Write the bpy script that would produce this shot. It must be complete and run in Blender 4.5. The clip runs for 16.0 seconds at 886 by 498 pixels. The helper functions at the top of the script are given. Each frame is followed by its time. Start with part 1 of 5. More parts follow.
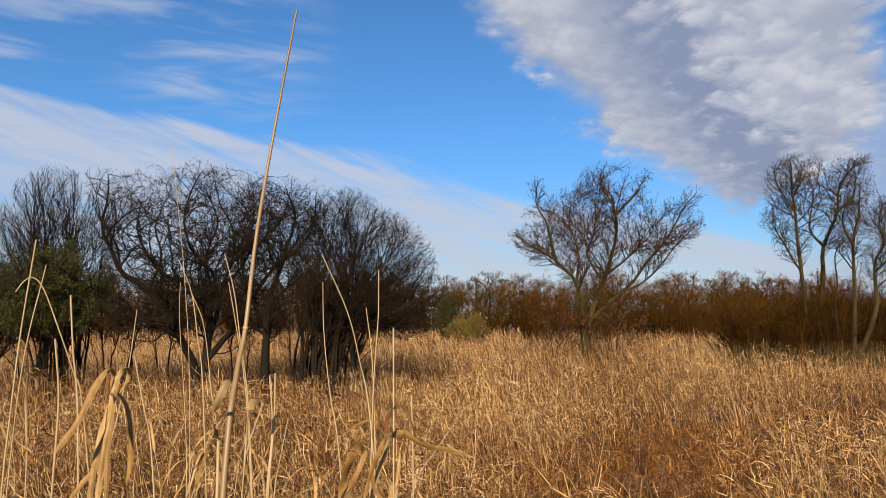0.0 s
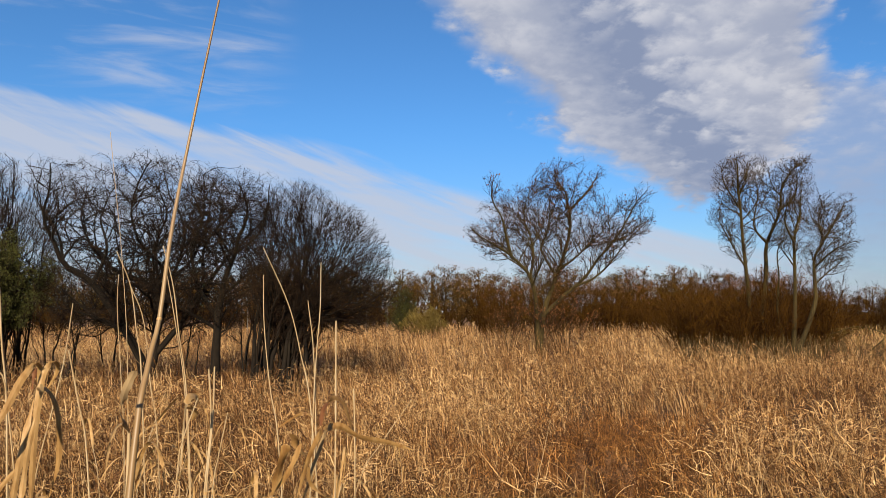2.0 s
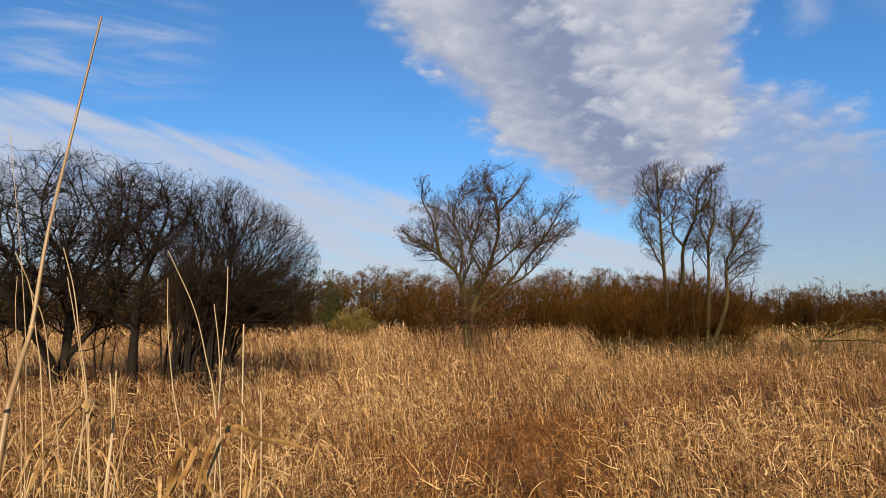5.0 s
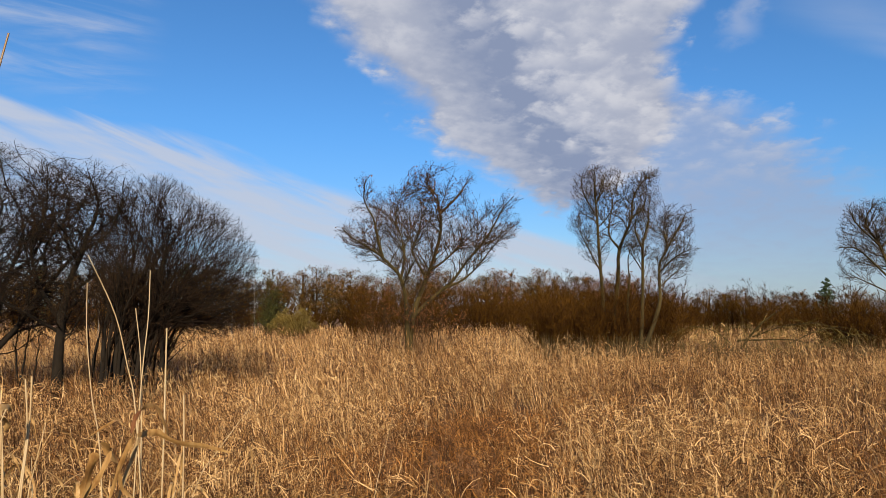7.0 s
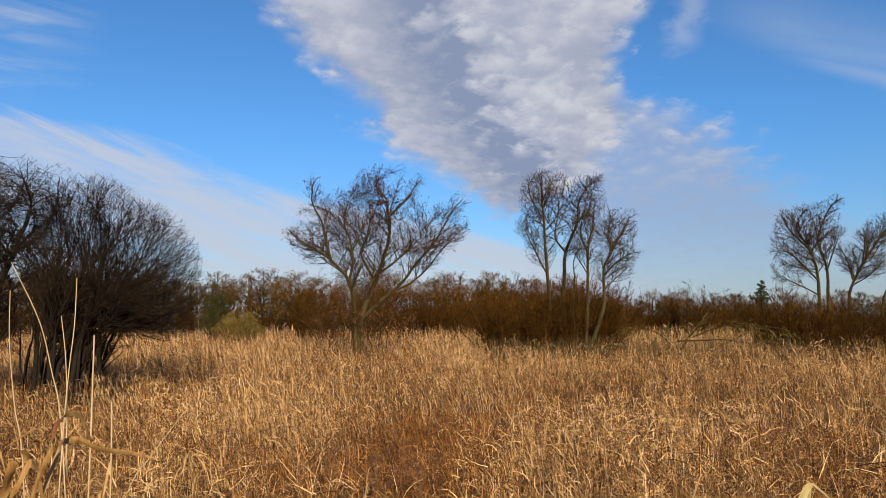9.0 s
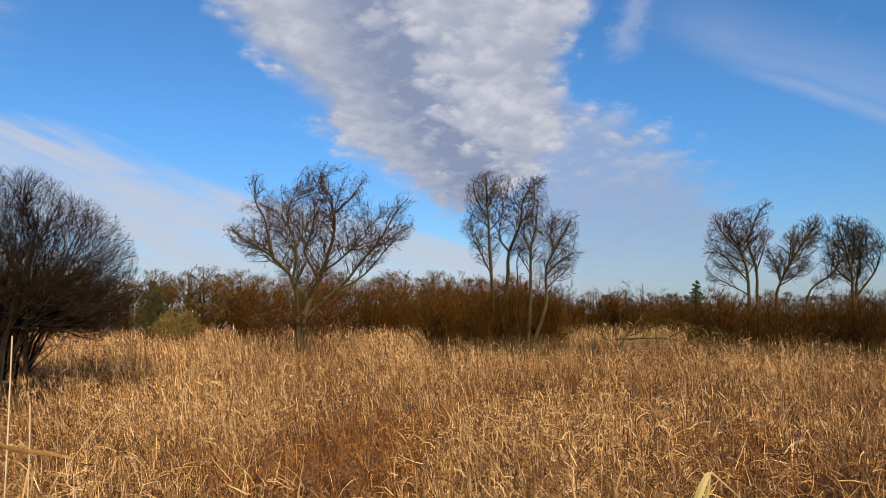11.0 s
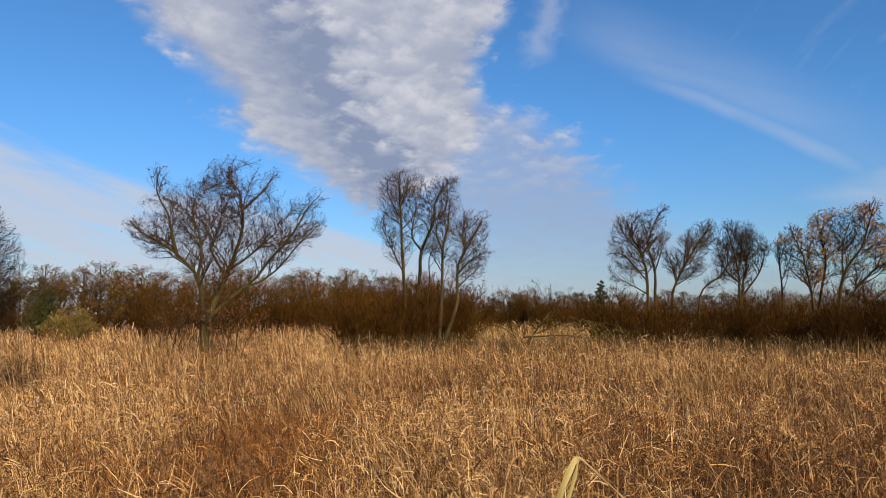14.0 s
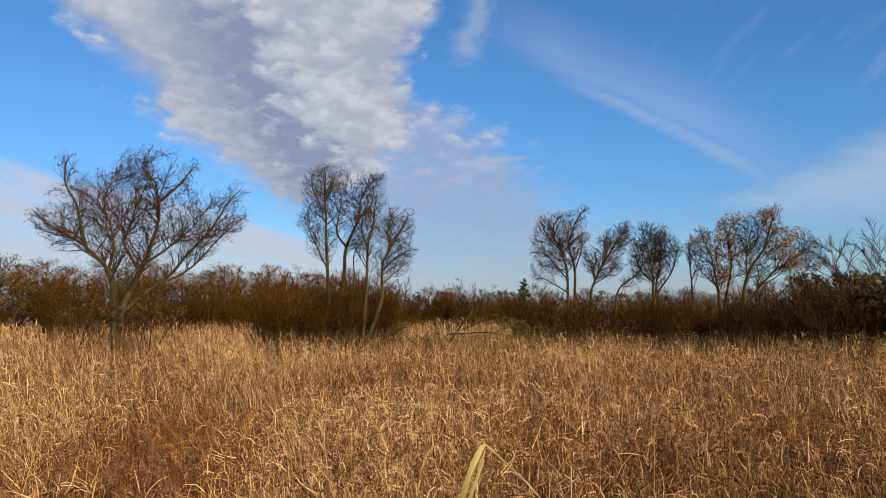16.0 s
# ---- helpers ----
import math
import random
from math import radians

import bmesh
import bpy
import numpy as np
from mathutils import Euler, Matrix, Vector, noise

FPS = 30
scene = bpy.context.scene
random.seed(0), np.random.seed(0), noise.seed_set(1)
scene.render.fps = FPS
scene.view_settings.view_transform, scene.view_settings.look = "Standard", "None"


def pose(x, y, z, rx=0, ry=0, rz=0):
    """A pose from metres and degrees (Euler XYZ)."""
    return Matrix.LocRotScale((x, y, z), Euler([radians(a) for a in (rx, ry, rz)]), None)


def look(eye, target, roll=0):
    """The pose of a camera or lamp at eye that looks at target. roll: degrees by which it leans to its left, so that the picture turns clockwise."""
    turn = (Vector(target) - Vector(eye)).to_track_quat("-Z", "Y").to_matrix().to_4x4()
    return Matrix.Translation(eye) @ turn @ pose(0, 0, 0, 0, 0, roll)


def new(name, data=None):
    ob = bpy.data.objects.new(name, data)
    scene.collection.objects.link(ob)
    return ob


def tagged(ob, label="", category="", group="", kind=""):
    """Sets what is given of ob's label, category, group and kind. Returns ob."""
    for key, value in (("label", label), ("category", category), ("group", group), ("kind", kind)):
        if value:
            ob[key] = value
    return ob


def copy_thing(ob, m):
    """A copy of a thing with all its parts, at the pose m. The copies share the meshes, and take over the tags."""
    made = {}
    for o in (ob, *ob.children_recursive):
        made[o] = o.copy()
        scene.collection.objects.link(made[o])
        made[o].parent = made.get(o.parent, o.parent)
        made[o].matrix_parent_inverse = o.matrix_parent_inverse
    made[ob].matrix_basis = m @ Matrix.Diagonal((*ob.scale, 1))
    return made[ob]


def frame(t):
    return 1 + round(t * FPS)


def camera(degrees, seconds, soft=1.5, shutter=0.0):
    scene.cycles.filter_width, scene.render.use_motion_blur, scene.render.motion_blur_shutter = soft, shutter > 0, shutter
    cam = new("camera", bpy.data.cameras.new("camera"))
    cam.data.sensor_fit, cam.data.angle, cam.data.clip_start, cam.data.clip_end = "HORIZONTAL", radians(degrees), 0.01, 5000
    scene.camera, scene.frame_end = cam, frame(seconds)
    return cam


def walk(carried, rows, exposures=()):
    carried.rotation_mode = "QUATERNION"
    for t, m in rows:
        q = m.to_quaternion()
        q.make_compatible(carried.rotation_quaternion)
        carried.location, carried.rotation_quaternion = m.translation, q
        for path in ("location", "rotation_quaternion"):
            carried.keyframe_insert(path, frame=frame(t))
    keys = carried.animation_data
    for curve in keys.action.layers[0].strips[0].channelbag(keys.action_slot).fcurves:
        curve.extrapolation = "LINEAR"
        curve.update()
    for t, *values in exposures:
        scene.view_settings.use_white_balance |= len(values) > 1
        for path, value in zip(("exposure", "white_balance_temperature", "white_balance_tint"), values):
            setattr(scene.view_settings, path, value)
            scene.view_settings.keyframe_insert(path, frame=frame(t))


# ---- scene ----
cam = camera(67.8, 16.0, soft=0.9)
# seconds, right, ahead, up, yaw, pitch, roll of the hand-held turn
TURN = [
    (0, 0.000, 0.000, 0.000, -0.00, 6.01, -0.00), (0.5, 0.007, 0.001, -0.001, -1.07, 5.97, 0.04), (1, 0.014, 0.000, -0.002, -1.87, 5.90, 0.11),
    (1.5, 0.022, -0.002, -0.002, -2.92, 5.69, 0.02), (2, 0.029, -0.006, -0.002, -3.80, 5.50, -0.04), (2.5, 0.037, -0.012, -0.002, -5.01, 5.45, 0.00),
    (3, 0.045, -0.019, -0.001, -7.01, 5.77, 0.08), (3.5, 0.053, -0.027, 0.000, -7.94, 5.75, 0.09), (4, 0.061, -0.037, 0.001, -8.67, 5.67, 0.07),
    (6.5, 0.102, -0.100, 0.010, -12.93, 5.41, -0.00), (7, 0.110, -0.115, 0.012, -14.75, 5.57, 0.04), (7.5, 0.118, -0.130, 0.014, -15.72, 5.52, 0.06),
    (8, 0.126, -0.146, 0.015, -16.87, 5.51, 0.10), (8.5, 0.134, -0.163, 0.017, -18.01, 5.70, 0.12), (9, 0.142, -0.179, 0.019, -19.07, 5.77, 0.31),
    (11.5, 0.176, -0.263, 0.023, -24.84, 5.64, 0.19), (12, 0.182, -0.279, 0.023, -25.86, 5.68, 0.16), (12.5, 0.188, -0.295, 0.022, -27.10, 5.68, 0.14),
    (13, 0.193, -0.310, 0.021, -28.50, 5.54, 0.14), (13.5, 0.198, -0.324, 0.020, -29.84, 5.43, 0.20), (14, 0.202, -0.338, 0.018, -31.23, 5.47, 0.30),
    (14.5, 0.206, -0.351, 0.015, -33.00, 5.45, 0.17), (15, 0.210, -0.363, 0.012, -34.87, 5.36, 0.16), (15.5, 0.213, -0.374, 0.008, -36.29, 5.38, 0.14),
    (16, 0.215, -0.384, 0.004, -37.68, 5.23, 0.12),
]
EYE = 1.68
walk(cam, [(t, pose(x, y, EYE + z, 90 + p, r, w)) for t, x, y, z, w, p, r in TURN], exposures=[(0, 1.45)])

# ---- sky and sun ----
SUN_AZ, SUN_EL = 187.0, 27.0      # degrees, clockwise from straight ahead


class Wire:
    """A value in a node tree, with arithmetic."""

    def __init__(self, tree, out):
        self.tree, self.out = tree, out

    def op(self, kind, *others, clamp=False):
        n = self.tree.nodes.new("ShaderNodeMath")
        n.operation, n.use_clamp = kind, clamp
        for i, o in enumerate((self, *others)):
            if isinstance(o, Wire):
                self.tree.links.new(o.out, n.inputs[i])
            else:
                n.inputs[i].default_value = o
        return Wire(self.tree, n.outputs[0])

    def __add__(self, o): return self.op("ADD", o)
    def __sub__(self, o): return self.op("SUBTRACT", o)
    def __mul__(self, o): return self.op("MULTIPLY", o)
    def __truediv__(self, o): return self.op("DIVIDE", o)
    def __neg__(self): return self.op("MULTIPLY", -1.0)

    def step(self, a, b, lo=0.0, hi=1.0):
        n = self.tree.nodes.new("ShaderNodeMapRange")
        n.interpolation_type = "SMOOTHSTEP"
        self.tree.links.new(self.out, n.inputs[0])
        for i, v in zip((1, 2, 3, 4), (a, b, lo, hi)):
            n.inputs[i].default_value = v
        return Wire(self.tree, n.outputs[0])

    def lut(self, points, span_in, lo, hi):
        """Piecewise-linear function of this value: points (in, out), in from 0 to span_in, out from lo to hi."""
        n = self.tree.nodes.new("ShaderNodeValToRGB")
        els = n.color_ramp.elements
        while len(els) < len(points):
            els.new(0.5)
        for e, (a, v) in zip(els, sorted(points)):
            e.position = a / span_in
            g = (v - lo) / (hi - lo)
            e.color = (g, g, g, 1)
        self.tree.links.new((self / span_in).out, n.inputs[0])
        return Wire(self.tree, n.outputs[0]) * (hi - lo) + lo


def combine(tree, *wires):
    n = tree.nodes.new("ShaderNodeCombineXYZ")
    for i, w in enumerate(wires):
        if isinstance(w, Wire):
            tree.links.new(w.out, n.inputs[i])
        else:
            n.inputs[i].default_value = w
    return n.outputs[0]


def fbm(tree, vec, scale, detail=6.0, rough=0.55, warp=0.0):
    n = tree.nodes.new("ShaderNodeTexNoise")
    n.inputs["Scale"].default_value, n.inputs["Detail"].default_value = scale, detail
    n.inputs["Roughness"].default_value, n.inputs["Distortion"].default_value = rough, warp
    if vec is not None:
        tree.links.new(vec, n.inputs["Vector"])
    return Wire(tree, n.outputs[0])


def blend(tree, fac, a, b, kind="MIX"):
    n = tree.nodes.new("ShaderNodeMix")
    n.data_type, n.blend_type = "RGBA", kind
    for socket, v in ((n.inputs[0], fac), (n.inputs[6], a), (n.inputs[7], b)):
        if isinstance(v, Wire):
            tree.links.new(v.out, socket)
        elif isinstance(v, bpy.types.NodeSocket):
            tree.links.new(v, socket)
        elif isinstance(v, tuple):
            socket.default_value = (*v, 1)
        else:
            socket.default_value = v
    return n.outputs[2]


def make_sky():
    world = bpy.data.worlds.new("sky")
    scene.world = world
    world.use_nodes = True
    tree = world.node_tree
    tree.nodes.clear()
    sky = tree.nodes.new("ShaderNodeTexSky")
    sky.sky_type, sky.sun_disc = "NISHITA", False
    sky.sun_elevation, sky.sun_rotation = radians(SUN_EL), radians(SUN_AZ)
    sky.air_density, sky.dust_density, sky.ozone_density = 1.0, 0.6, 3.0
    coord = tree.nodes.new("ShaderNodeTexCoord")
    sep = tree.nodes.new("ShaderNodeSeparateXYZ")
    tree.links.new(coord.outputs["Generated"], sep.inputs[0])
    x, y, z = (Wire(tree, o) for o in sep.outputs)
    az = x.op("ARCTAN2", y) * 57.2958
    el = z.op("ARCSINE") * 57.2958
    up = el.op("MAXIMUM", 0.0)
    far2 = z.op("MAXIMUM", 0.0) + 0.28
    layer = combine(tree, x / far2, y / far2, 0.0)          # a flat layer of cloud, seen in perspective
    ang = combine(tree, az * 0.1, el * 0.1, 0.0)
    puff = fbm(tree, layer, 9.0, 8.0, 0.56, 0.25)
    fine = fbm(tree, layer, 24.0, 5.0, 0.55)
    slow = fbm(tree, ang, 1.6, 3.0, 0.5)
    cell = tree.nodes.new("ShaderNodeTexVoronoi")
    cell.feature = "SMOOTH_F1"
    cell.inputs["Scale"].default_value, cell.inputs["Smoothness"].default_value = 13.5, 0.75
    wob = tree.nodes.new("ShaderNodeVectorMath")
    wob.operation = "ADD"
    tree.links.new(layer, wob.inputs[0])
    tree.links.new(combine(tree, (puff - 0.5) * 0.16, (fine - 0.5) * 0.12, 0.0), wob.inputs[1])
    tree.links.new(wob.outputs[0], cell.inputs["Vector"])
    puff = puff * 0.72 + (Wire(tree, cell.outputs["Distance"]) * -0.45 + 0.30)
    edge = (puff - 0.5) * 12.0 + (fine - 0.5) * 5.0

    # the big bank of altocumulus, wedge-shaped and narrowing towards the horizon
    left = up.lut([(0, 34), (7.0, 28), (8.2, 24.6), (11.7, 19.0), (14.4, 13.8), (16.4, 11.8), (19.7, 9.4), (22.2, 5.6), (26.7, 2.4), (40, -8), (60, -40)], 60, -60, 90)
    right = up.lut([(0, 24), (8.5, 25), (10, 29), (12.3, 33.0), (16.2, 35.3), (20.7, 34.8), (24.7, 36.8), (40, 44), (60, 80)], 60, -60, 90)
    bank = (az - left + edge * 0.6).step(-1.6, 3.2) * (right - az + edge * 0.4).step(-0.9, 1.8)
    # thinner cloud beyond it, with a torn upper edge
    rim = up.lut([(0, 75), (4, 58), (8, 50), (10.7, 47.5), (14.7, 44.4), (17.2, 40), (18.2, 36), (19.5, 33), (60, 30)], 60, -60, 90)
    veil = (az - 25.0).step(0, 9) * (rim - az + edge * up.step(3, 14, 0.25, 0.75)).step(-1.0, 5.0) * up.step(0.0, 12.0, 0.55, 0.9)
    tuft = (az - (up - 20.0) * 0.35 - 39.0 + edge * 0.35).op("ABSOLUTE").step(0.0, 1.9, 1.0, 0.0) * (up + edge * 0.4).step(19.5, 22.0) * up.step(28, 33, 0.8, 0.0)
    # cirrus streaks that slope down to the right
    slope = el + az * 0.36
    streak_v = combine(tree, (az - el * 0.4) * 0.035, slope * 0.32, 3.7)
    streak = fbm(tree, streak_v, 1.7, 7.0, 0.55, 0.35)
    streak_b = fbm(tree, combine(tree, az * 0.03, (el + az * 0.05) * 0.4, 5.5), 1.9, 6.0, 0.55, 0.3)
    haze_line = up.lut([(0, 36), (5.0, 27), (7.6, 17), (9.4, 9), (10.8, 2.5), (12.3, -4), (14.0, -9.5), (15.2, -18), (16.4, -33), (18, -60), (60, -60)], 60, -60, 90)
    below = (haze_line - az + (streak - 0.5) * 26.0 + edge * 0.2).step(-7.0, 6.0)
    cirrus = below * ((streak - 0.5) * 2.1 + 0.79 + (streak_b - 0.5) * 1.1).op("MINIMUM", 1.0).op("MAXIMUM", 0.0) * (az + 95).step(0, 25)
    wisp_v = combine(tree, (az + el * 0.8) * 0.05, (el - az * 0.05) * 0.28, 9.1)
    wisp = fbm(tree, wisp_v, 1.5, 7.0, 0.55, 0.5)
    wisps = wisp.step(0.42, 0.72) * (az + 13.0).step(-2.0, 5.0, 1.0, 0.0) * up.step(15.0, 17.5) * up.step(27, 40, 1.0, 0.3) * 0.7
    low = (az - 22.0).op("ABSOLUTE").step(10, 25, 1.0, 0.0) * up.step(2.0, 8.0, 0.55, 0.0) * (streak - 0.2).step(0.1, 0.5)
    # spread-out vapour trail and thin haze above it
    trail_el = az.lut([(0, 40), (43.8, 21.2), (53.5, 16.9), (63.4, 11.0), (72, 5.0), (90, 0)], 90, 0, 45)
    gap = el - trail_el + (slow - 0.5) * 1.2
    trail = gap.op("ABSOLUTE").step(0.0, 1.1, 1.0, 0.0) * az.step(44, 54) * az.step(61, 66, 1.0, 0.0) * (slow * 0.5 + 0.1)
    film = gap.step(-0.8, 1.6) * gap.step(1.0, 6.5, 1.0, 0.0) * az.step(40, 48) * az.step(56, 72, 1.0, 0.0) * (streak * 0.4 + 0.06)
    feather_v = combine(tree, (az - el * 1.1) * 0.22, (el + az * 0.6) * 0.06, 1.3)
    feather = fbm(tree, feather_v, 1.6, 6.0, 0.55, 0.3).step(0.52, 0.75) * up.step(11, 19) * az.step(52, 60) * 0.22
    corner = (az - 60.0 + (el - 8.5).op("ABSOLUTE") * -2.4 + edge * 0.2).step(-2.0, 7.0) * up.step(5, 9) * up.step(12, 16, 1.0, 0.0) * (streak * 0.9 + 0.1)
    # broken cloud over the rest of the sky, behind and overhead
    rest = puff.step(0.5, 0.62) * az.op("ABSOLUTE").step(80, 110) * 0.7

    thin = cirrus.op("MAXIMUM", wisps).op("MAXIMUM", trail).op("MAXIMUM", film).op("MAXIMUM", feather).op("MAXIMUM", corner).op("MAXIMUM", low)
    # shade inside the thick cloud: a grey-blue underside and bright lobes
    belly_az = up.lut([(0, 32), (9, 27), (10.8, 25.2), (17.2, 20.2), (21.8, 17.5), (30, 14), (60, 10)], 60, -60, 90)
    belly = (az - belly_az + (puff - 0.5) * 14.0).op("ABSOLUTE").step(0.0, 6.5, 1.0, 0.0)
    lobes = (puff * 0.7 + fine * 0.3).step(0.34, 0.66)
    light = (lobes * 0.62 + 0.38 - belly * 0.5 + (slow - 0.5) * 0.4).op("MAXIMUM", 0.0).op("MINIMUM", 1.0)

    clear = blend(tree, 1.0, sky.outputs[0], blend(tree, up.step(1.0, 17.0), SKY_LOW, SKY_TINT), "MULTIPLY")
    white = blend(tree, light, CLOUD_GREY, CLOUD_WHITE)
    c = blend(tree, thin * 0.85, clear, CLOUD_THIN)
    c = blend(tree, veil * (light * 0.25 + 0.62), c, blend(tree, lobes * up.step(8, 17), CLOUD_VEIL, CLOUD_WHITE))
    c = blend(tree, tuft * 0.4, c, CLOUD_WHITE)
    c = blend(tree, rest, c, white)
    c = blend(tree, bank * 0.97, c, white)
    back = tree.nodes.new("ShaderNodeBackground")
    back.inputs[1].default_value = SKY_POWER
    tree.links.new(c, back.inputs[0])
    out = tree.nodes.new("ShaderNodeOutputWorld")
    tree.links.new(back.outputs[0], out.inputs[0])


SKY_POWER = 0.0555
SKY_TINT = (0.41, 0.735, 0.99)       # a clear late-autumn blue, paler at the horizon
SKY_LOW = (0.507, 0.617, 0.728)
CLOUD_WHITE = (4.03, 4.09, 4.49)
CLOUD_GREY = (1.69, 2.02, 2.93)
CLOUD_VEIL = (2.34, 2.6, 3.44)
CLOUD_THIN = (3.64, 3.9, 4.55)
make_sky()

lamp = bpy.data.lights.new("sun", "SUN")
lamp.energy, lamp.angle, lamp.color = 5.0, radians(0.6), (1.0, 0.84, 0.62)
sun = new("sun", lamp)
sun.matrix_world = look((0, 0, 0), (-math.sin(radians(SUN_AZ)) * math.cos(radians(SUN_EL)), -math.cos(radians(SUN_AZ)) * math.cos(radians(SUN_EL)), -math.sin(radians(SUN_EL))))


# ---- materials ----
def material(name, tones, rough=0.85, scale=3.0, patch=0.25, by="island", bump=0.0, through_light=0.0, spec=0.2, stretch=(1, 1, 1), mid_scale=2.2, mid_amount=0.3, relief=0.015, spread=0.85):
    """tones: colours that pieces and stains choose between."""
    m = bpy.data.materials.new(name)
    m.use_nodes = True
    tree = m.node_tree
    bsdf = tree.nodes["Principled BSDF"]
    out = tree.nodes["Material Output"]
    geo = tree.nodes.new("ShaderNodeNewGeometry")
    if by == "object":
        pick = Wire(tree, tree.nodes.new("ShaderNodeObjectInfo").outputs["Random"])
    else:
        pick = Wire(tree, geo.outputs["Random Per Island"])
    coord = tree.nodes.new("ShaderNodeTexCoord")
    mapping = tree.nodes.new("ShaderNodeMapping")
    mapping.inputs["Scale"].default_value = stretch
    tree.links.new(coord.outputs["Object"], mapping.inputs[0])
    vec = mapping.outputs[0]
    big = fbm(tree, geo.outputs["Position"], patch, 3.0, 0.55)
    small = fbm(tree, vec, scale, 5.0, 0.6)
    if by == "stain":
        pick = (small - 0.5) * 1.6 + 0.5
    ramp = tree.nodes.new("ShaderNodeValToRGB")
    els = ramp.color_ramp.elements
    while len(els) < len(tones):
        els.new(0.5)
    for i, (e, c) in enumerate(zip(els, tones)):
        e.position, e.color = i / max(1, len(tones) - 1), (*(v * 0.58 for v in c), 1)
    mid = fbm(tree, geo.outputs["Position"], mid_scale, 4.0, 0.6)
    mixed = (pick - 0.5) * spread + (big - 0.5) * 1.3 + (mid - 0.5) * mid_amount + (small - 0.5) * 0.35 + 0.5
    tree.links.new(mixed.out, ramp.inputs[0])
    tree.links.new(ramp.outputs[0], bsdf.inputs["Base Color"])
    bsdf.inputs["Roughness"].default_value = rough
    bsdf.inputs["Specular IOR Level"].default_value = spec
    if bump:
        b = tree.nodes.new("ShaderNodeBump")
        b.inputs["Strength"].default_value, b.inputs["Distance"].default_value = bump, relief
        tree.links.new(small.out, b.inputs["Height"])
        tree.links.new(b.outputs[0], bsdf.inputs["Normal"])
    if through_light:
        tr = tree.nodes.new("ShaderNodeBsdfTranslucent")
        tree.links.new(ramp.outputs[0], tr.inputs[0])
        mix = tree.nodes.new("ShaderNodeMixShader")
        mix.inputs[0].default_value = through_light
        tree.links.new(bsdf.outputs[0], mix.inputs[1])
        tree.links.new(tr.outputs[0], mix.inputs[2])
        tree.links.new(mix.outputs[0], out.inputs[0])
    return m


M_SOIL = material("leaf litter and soil", [(0.0364, 0.0151, 0.00448), (0.0832, 0.0353, 0.0102), (0.146, 0.0672, 0.0192)], 0.95, 6.0, 0.15, "stain", 0.6)
# random grass tones, widened to carry contrast of sunlit tussock tops and shaded gaps
M_GRASS = material("dry grass", [(0.0279, 0.00884, 0.00185), (0.087, 0.0331, 0.00725), (0.232, 0.109, 0.0335), (0.486, 0.278, 0.107), (0.876, 0.594, 0.3)], 0.7, 2.0, 0.14, "island", 0, 0.16, 0.15, mid_scale=3.4, mid_amount=1.1, spread=1.05)
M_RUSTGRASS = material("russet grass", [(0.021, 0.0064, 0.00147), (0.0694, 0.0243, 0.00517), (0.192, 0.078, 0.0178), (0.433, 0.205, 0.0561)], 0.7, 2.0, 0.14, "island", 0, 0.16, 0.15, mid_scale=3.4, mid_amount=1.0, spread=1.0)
M_STRAW = material("pale straw", [(0.326, 0.206, 0.0952), (0.444, 0.312, 0.163), (0.533, 0.412, 0.252)], 0.5, 9.0, 3.0, "stain", 0.2, 0.15, 0.4, (6, 6, 1), relief=0.0006)
M_STALK = material("tan stalk", [(0.12, 0.06, 0.021), (0.204, 0.12, 0.045), (0.276, 0.186, 0.084)], 0.5, 5.0, 3.0, "stain", 0.2, 0, 0.4, (2, 2, 1), relief=0.0006)
M_DRYLEAF = material("dry reed leaf", [(0.364, 0.186, 0.0572), (0.546, 0.33, 0.122), (0.673, 0.459, 0.222)], 0.55, 14.0, 3.0, "stain", 0.3, 0.4, 0.3, (8, 8, 1), relief=0.0006)
# darker copy of the dry leaf, with the fold's inner shade in its colour
M_RUSTSHADE = material("rust brown shaded leaf inside", [(0.11, 0.04, 0.014), (0.22, 0.09, 0.03)], 0.5, 14.0, 0.6, "stain", 0.3, 0.1, relief=0.0006)
M_GREENLEAF = material("yellow-green leaf", [(0.225, 0.165, 0.0413), (0.33, 0.262, 0.09), (0.413, 0.33, 0.143)], 0.5, 14.0, 3.0, "stain", 0.3, 0.25, relief=0.0006)
M_WEED = material("dead brown flower stalk", [(0.06, 0.026, 0.01), (0.14, 0.065, 0.025), (0.22, 0.11, 0.045)], 0.9, 9.0, 0.5)
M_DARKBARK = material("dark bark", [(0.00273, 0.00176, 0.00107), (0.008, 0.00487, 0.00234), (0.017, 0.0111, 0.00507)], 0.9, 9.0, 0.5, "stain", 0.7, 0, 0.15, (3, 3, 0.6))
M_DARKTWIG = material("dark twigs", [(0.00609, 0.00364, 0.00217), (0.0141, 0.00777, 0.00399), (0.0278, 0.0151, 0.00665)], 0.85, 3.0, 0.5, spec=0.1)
M_BARK = material("brown bark", [(0.0143, 0.00957, 0.00266), (0.0394, 0.0269, 0.00737), (0.0719, 0.0498, 0.0148)], 0.9, 9.0, 0.5, "stain", 0.7, 0, 0.15, (3, 3, 0.6))
M_TWIG = material("brown twigs", [(0.015, 0.008, 0.0035), (0.0325, 0.0175, 0.007), (0.055, 0.031, 0.013)], 0.85, 3.0, 0.5, spec=0.1)
M_GREYTWIG = material("grey-brown twigs", [(0.025, 0.016, 0.01), (0.05, 0.033, 0.02), (0.08, 0.055, 0.0325)], 0.85, 3.0, 0.5, spec=0.1)
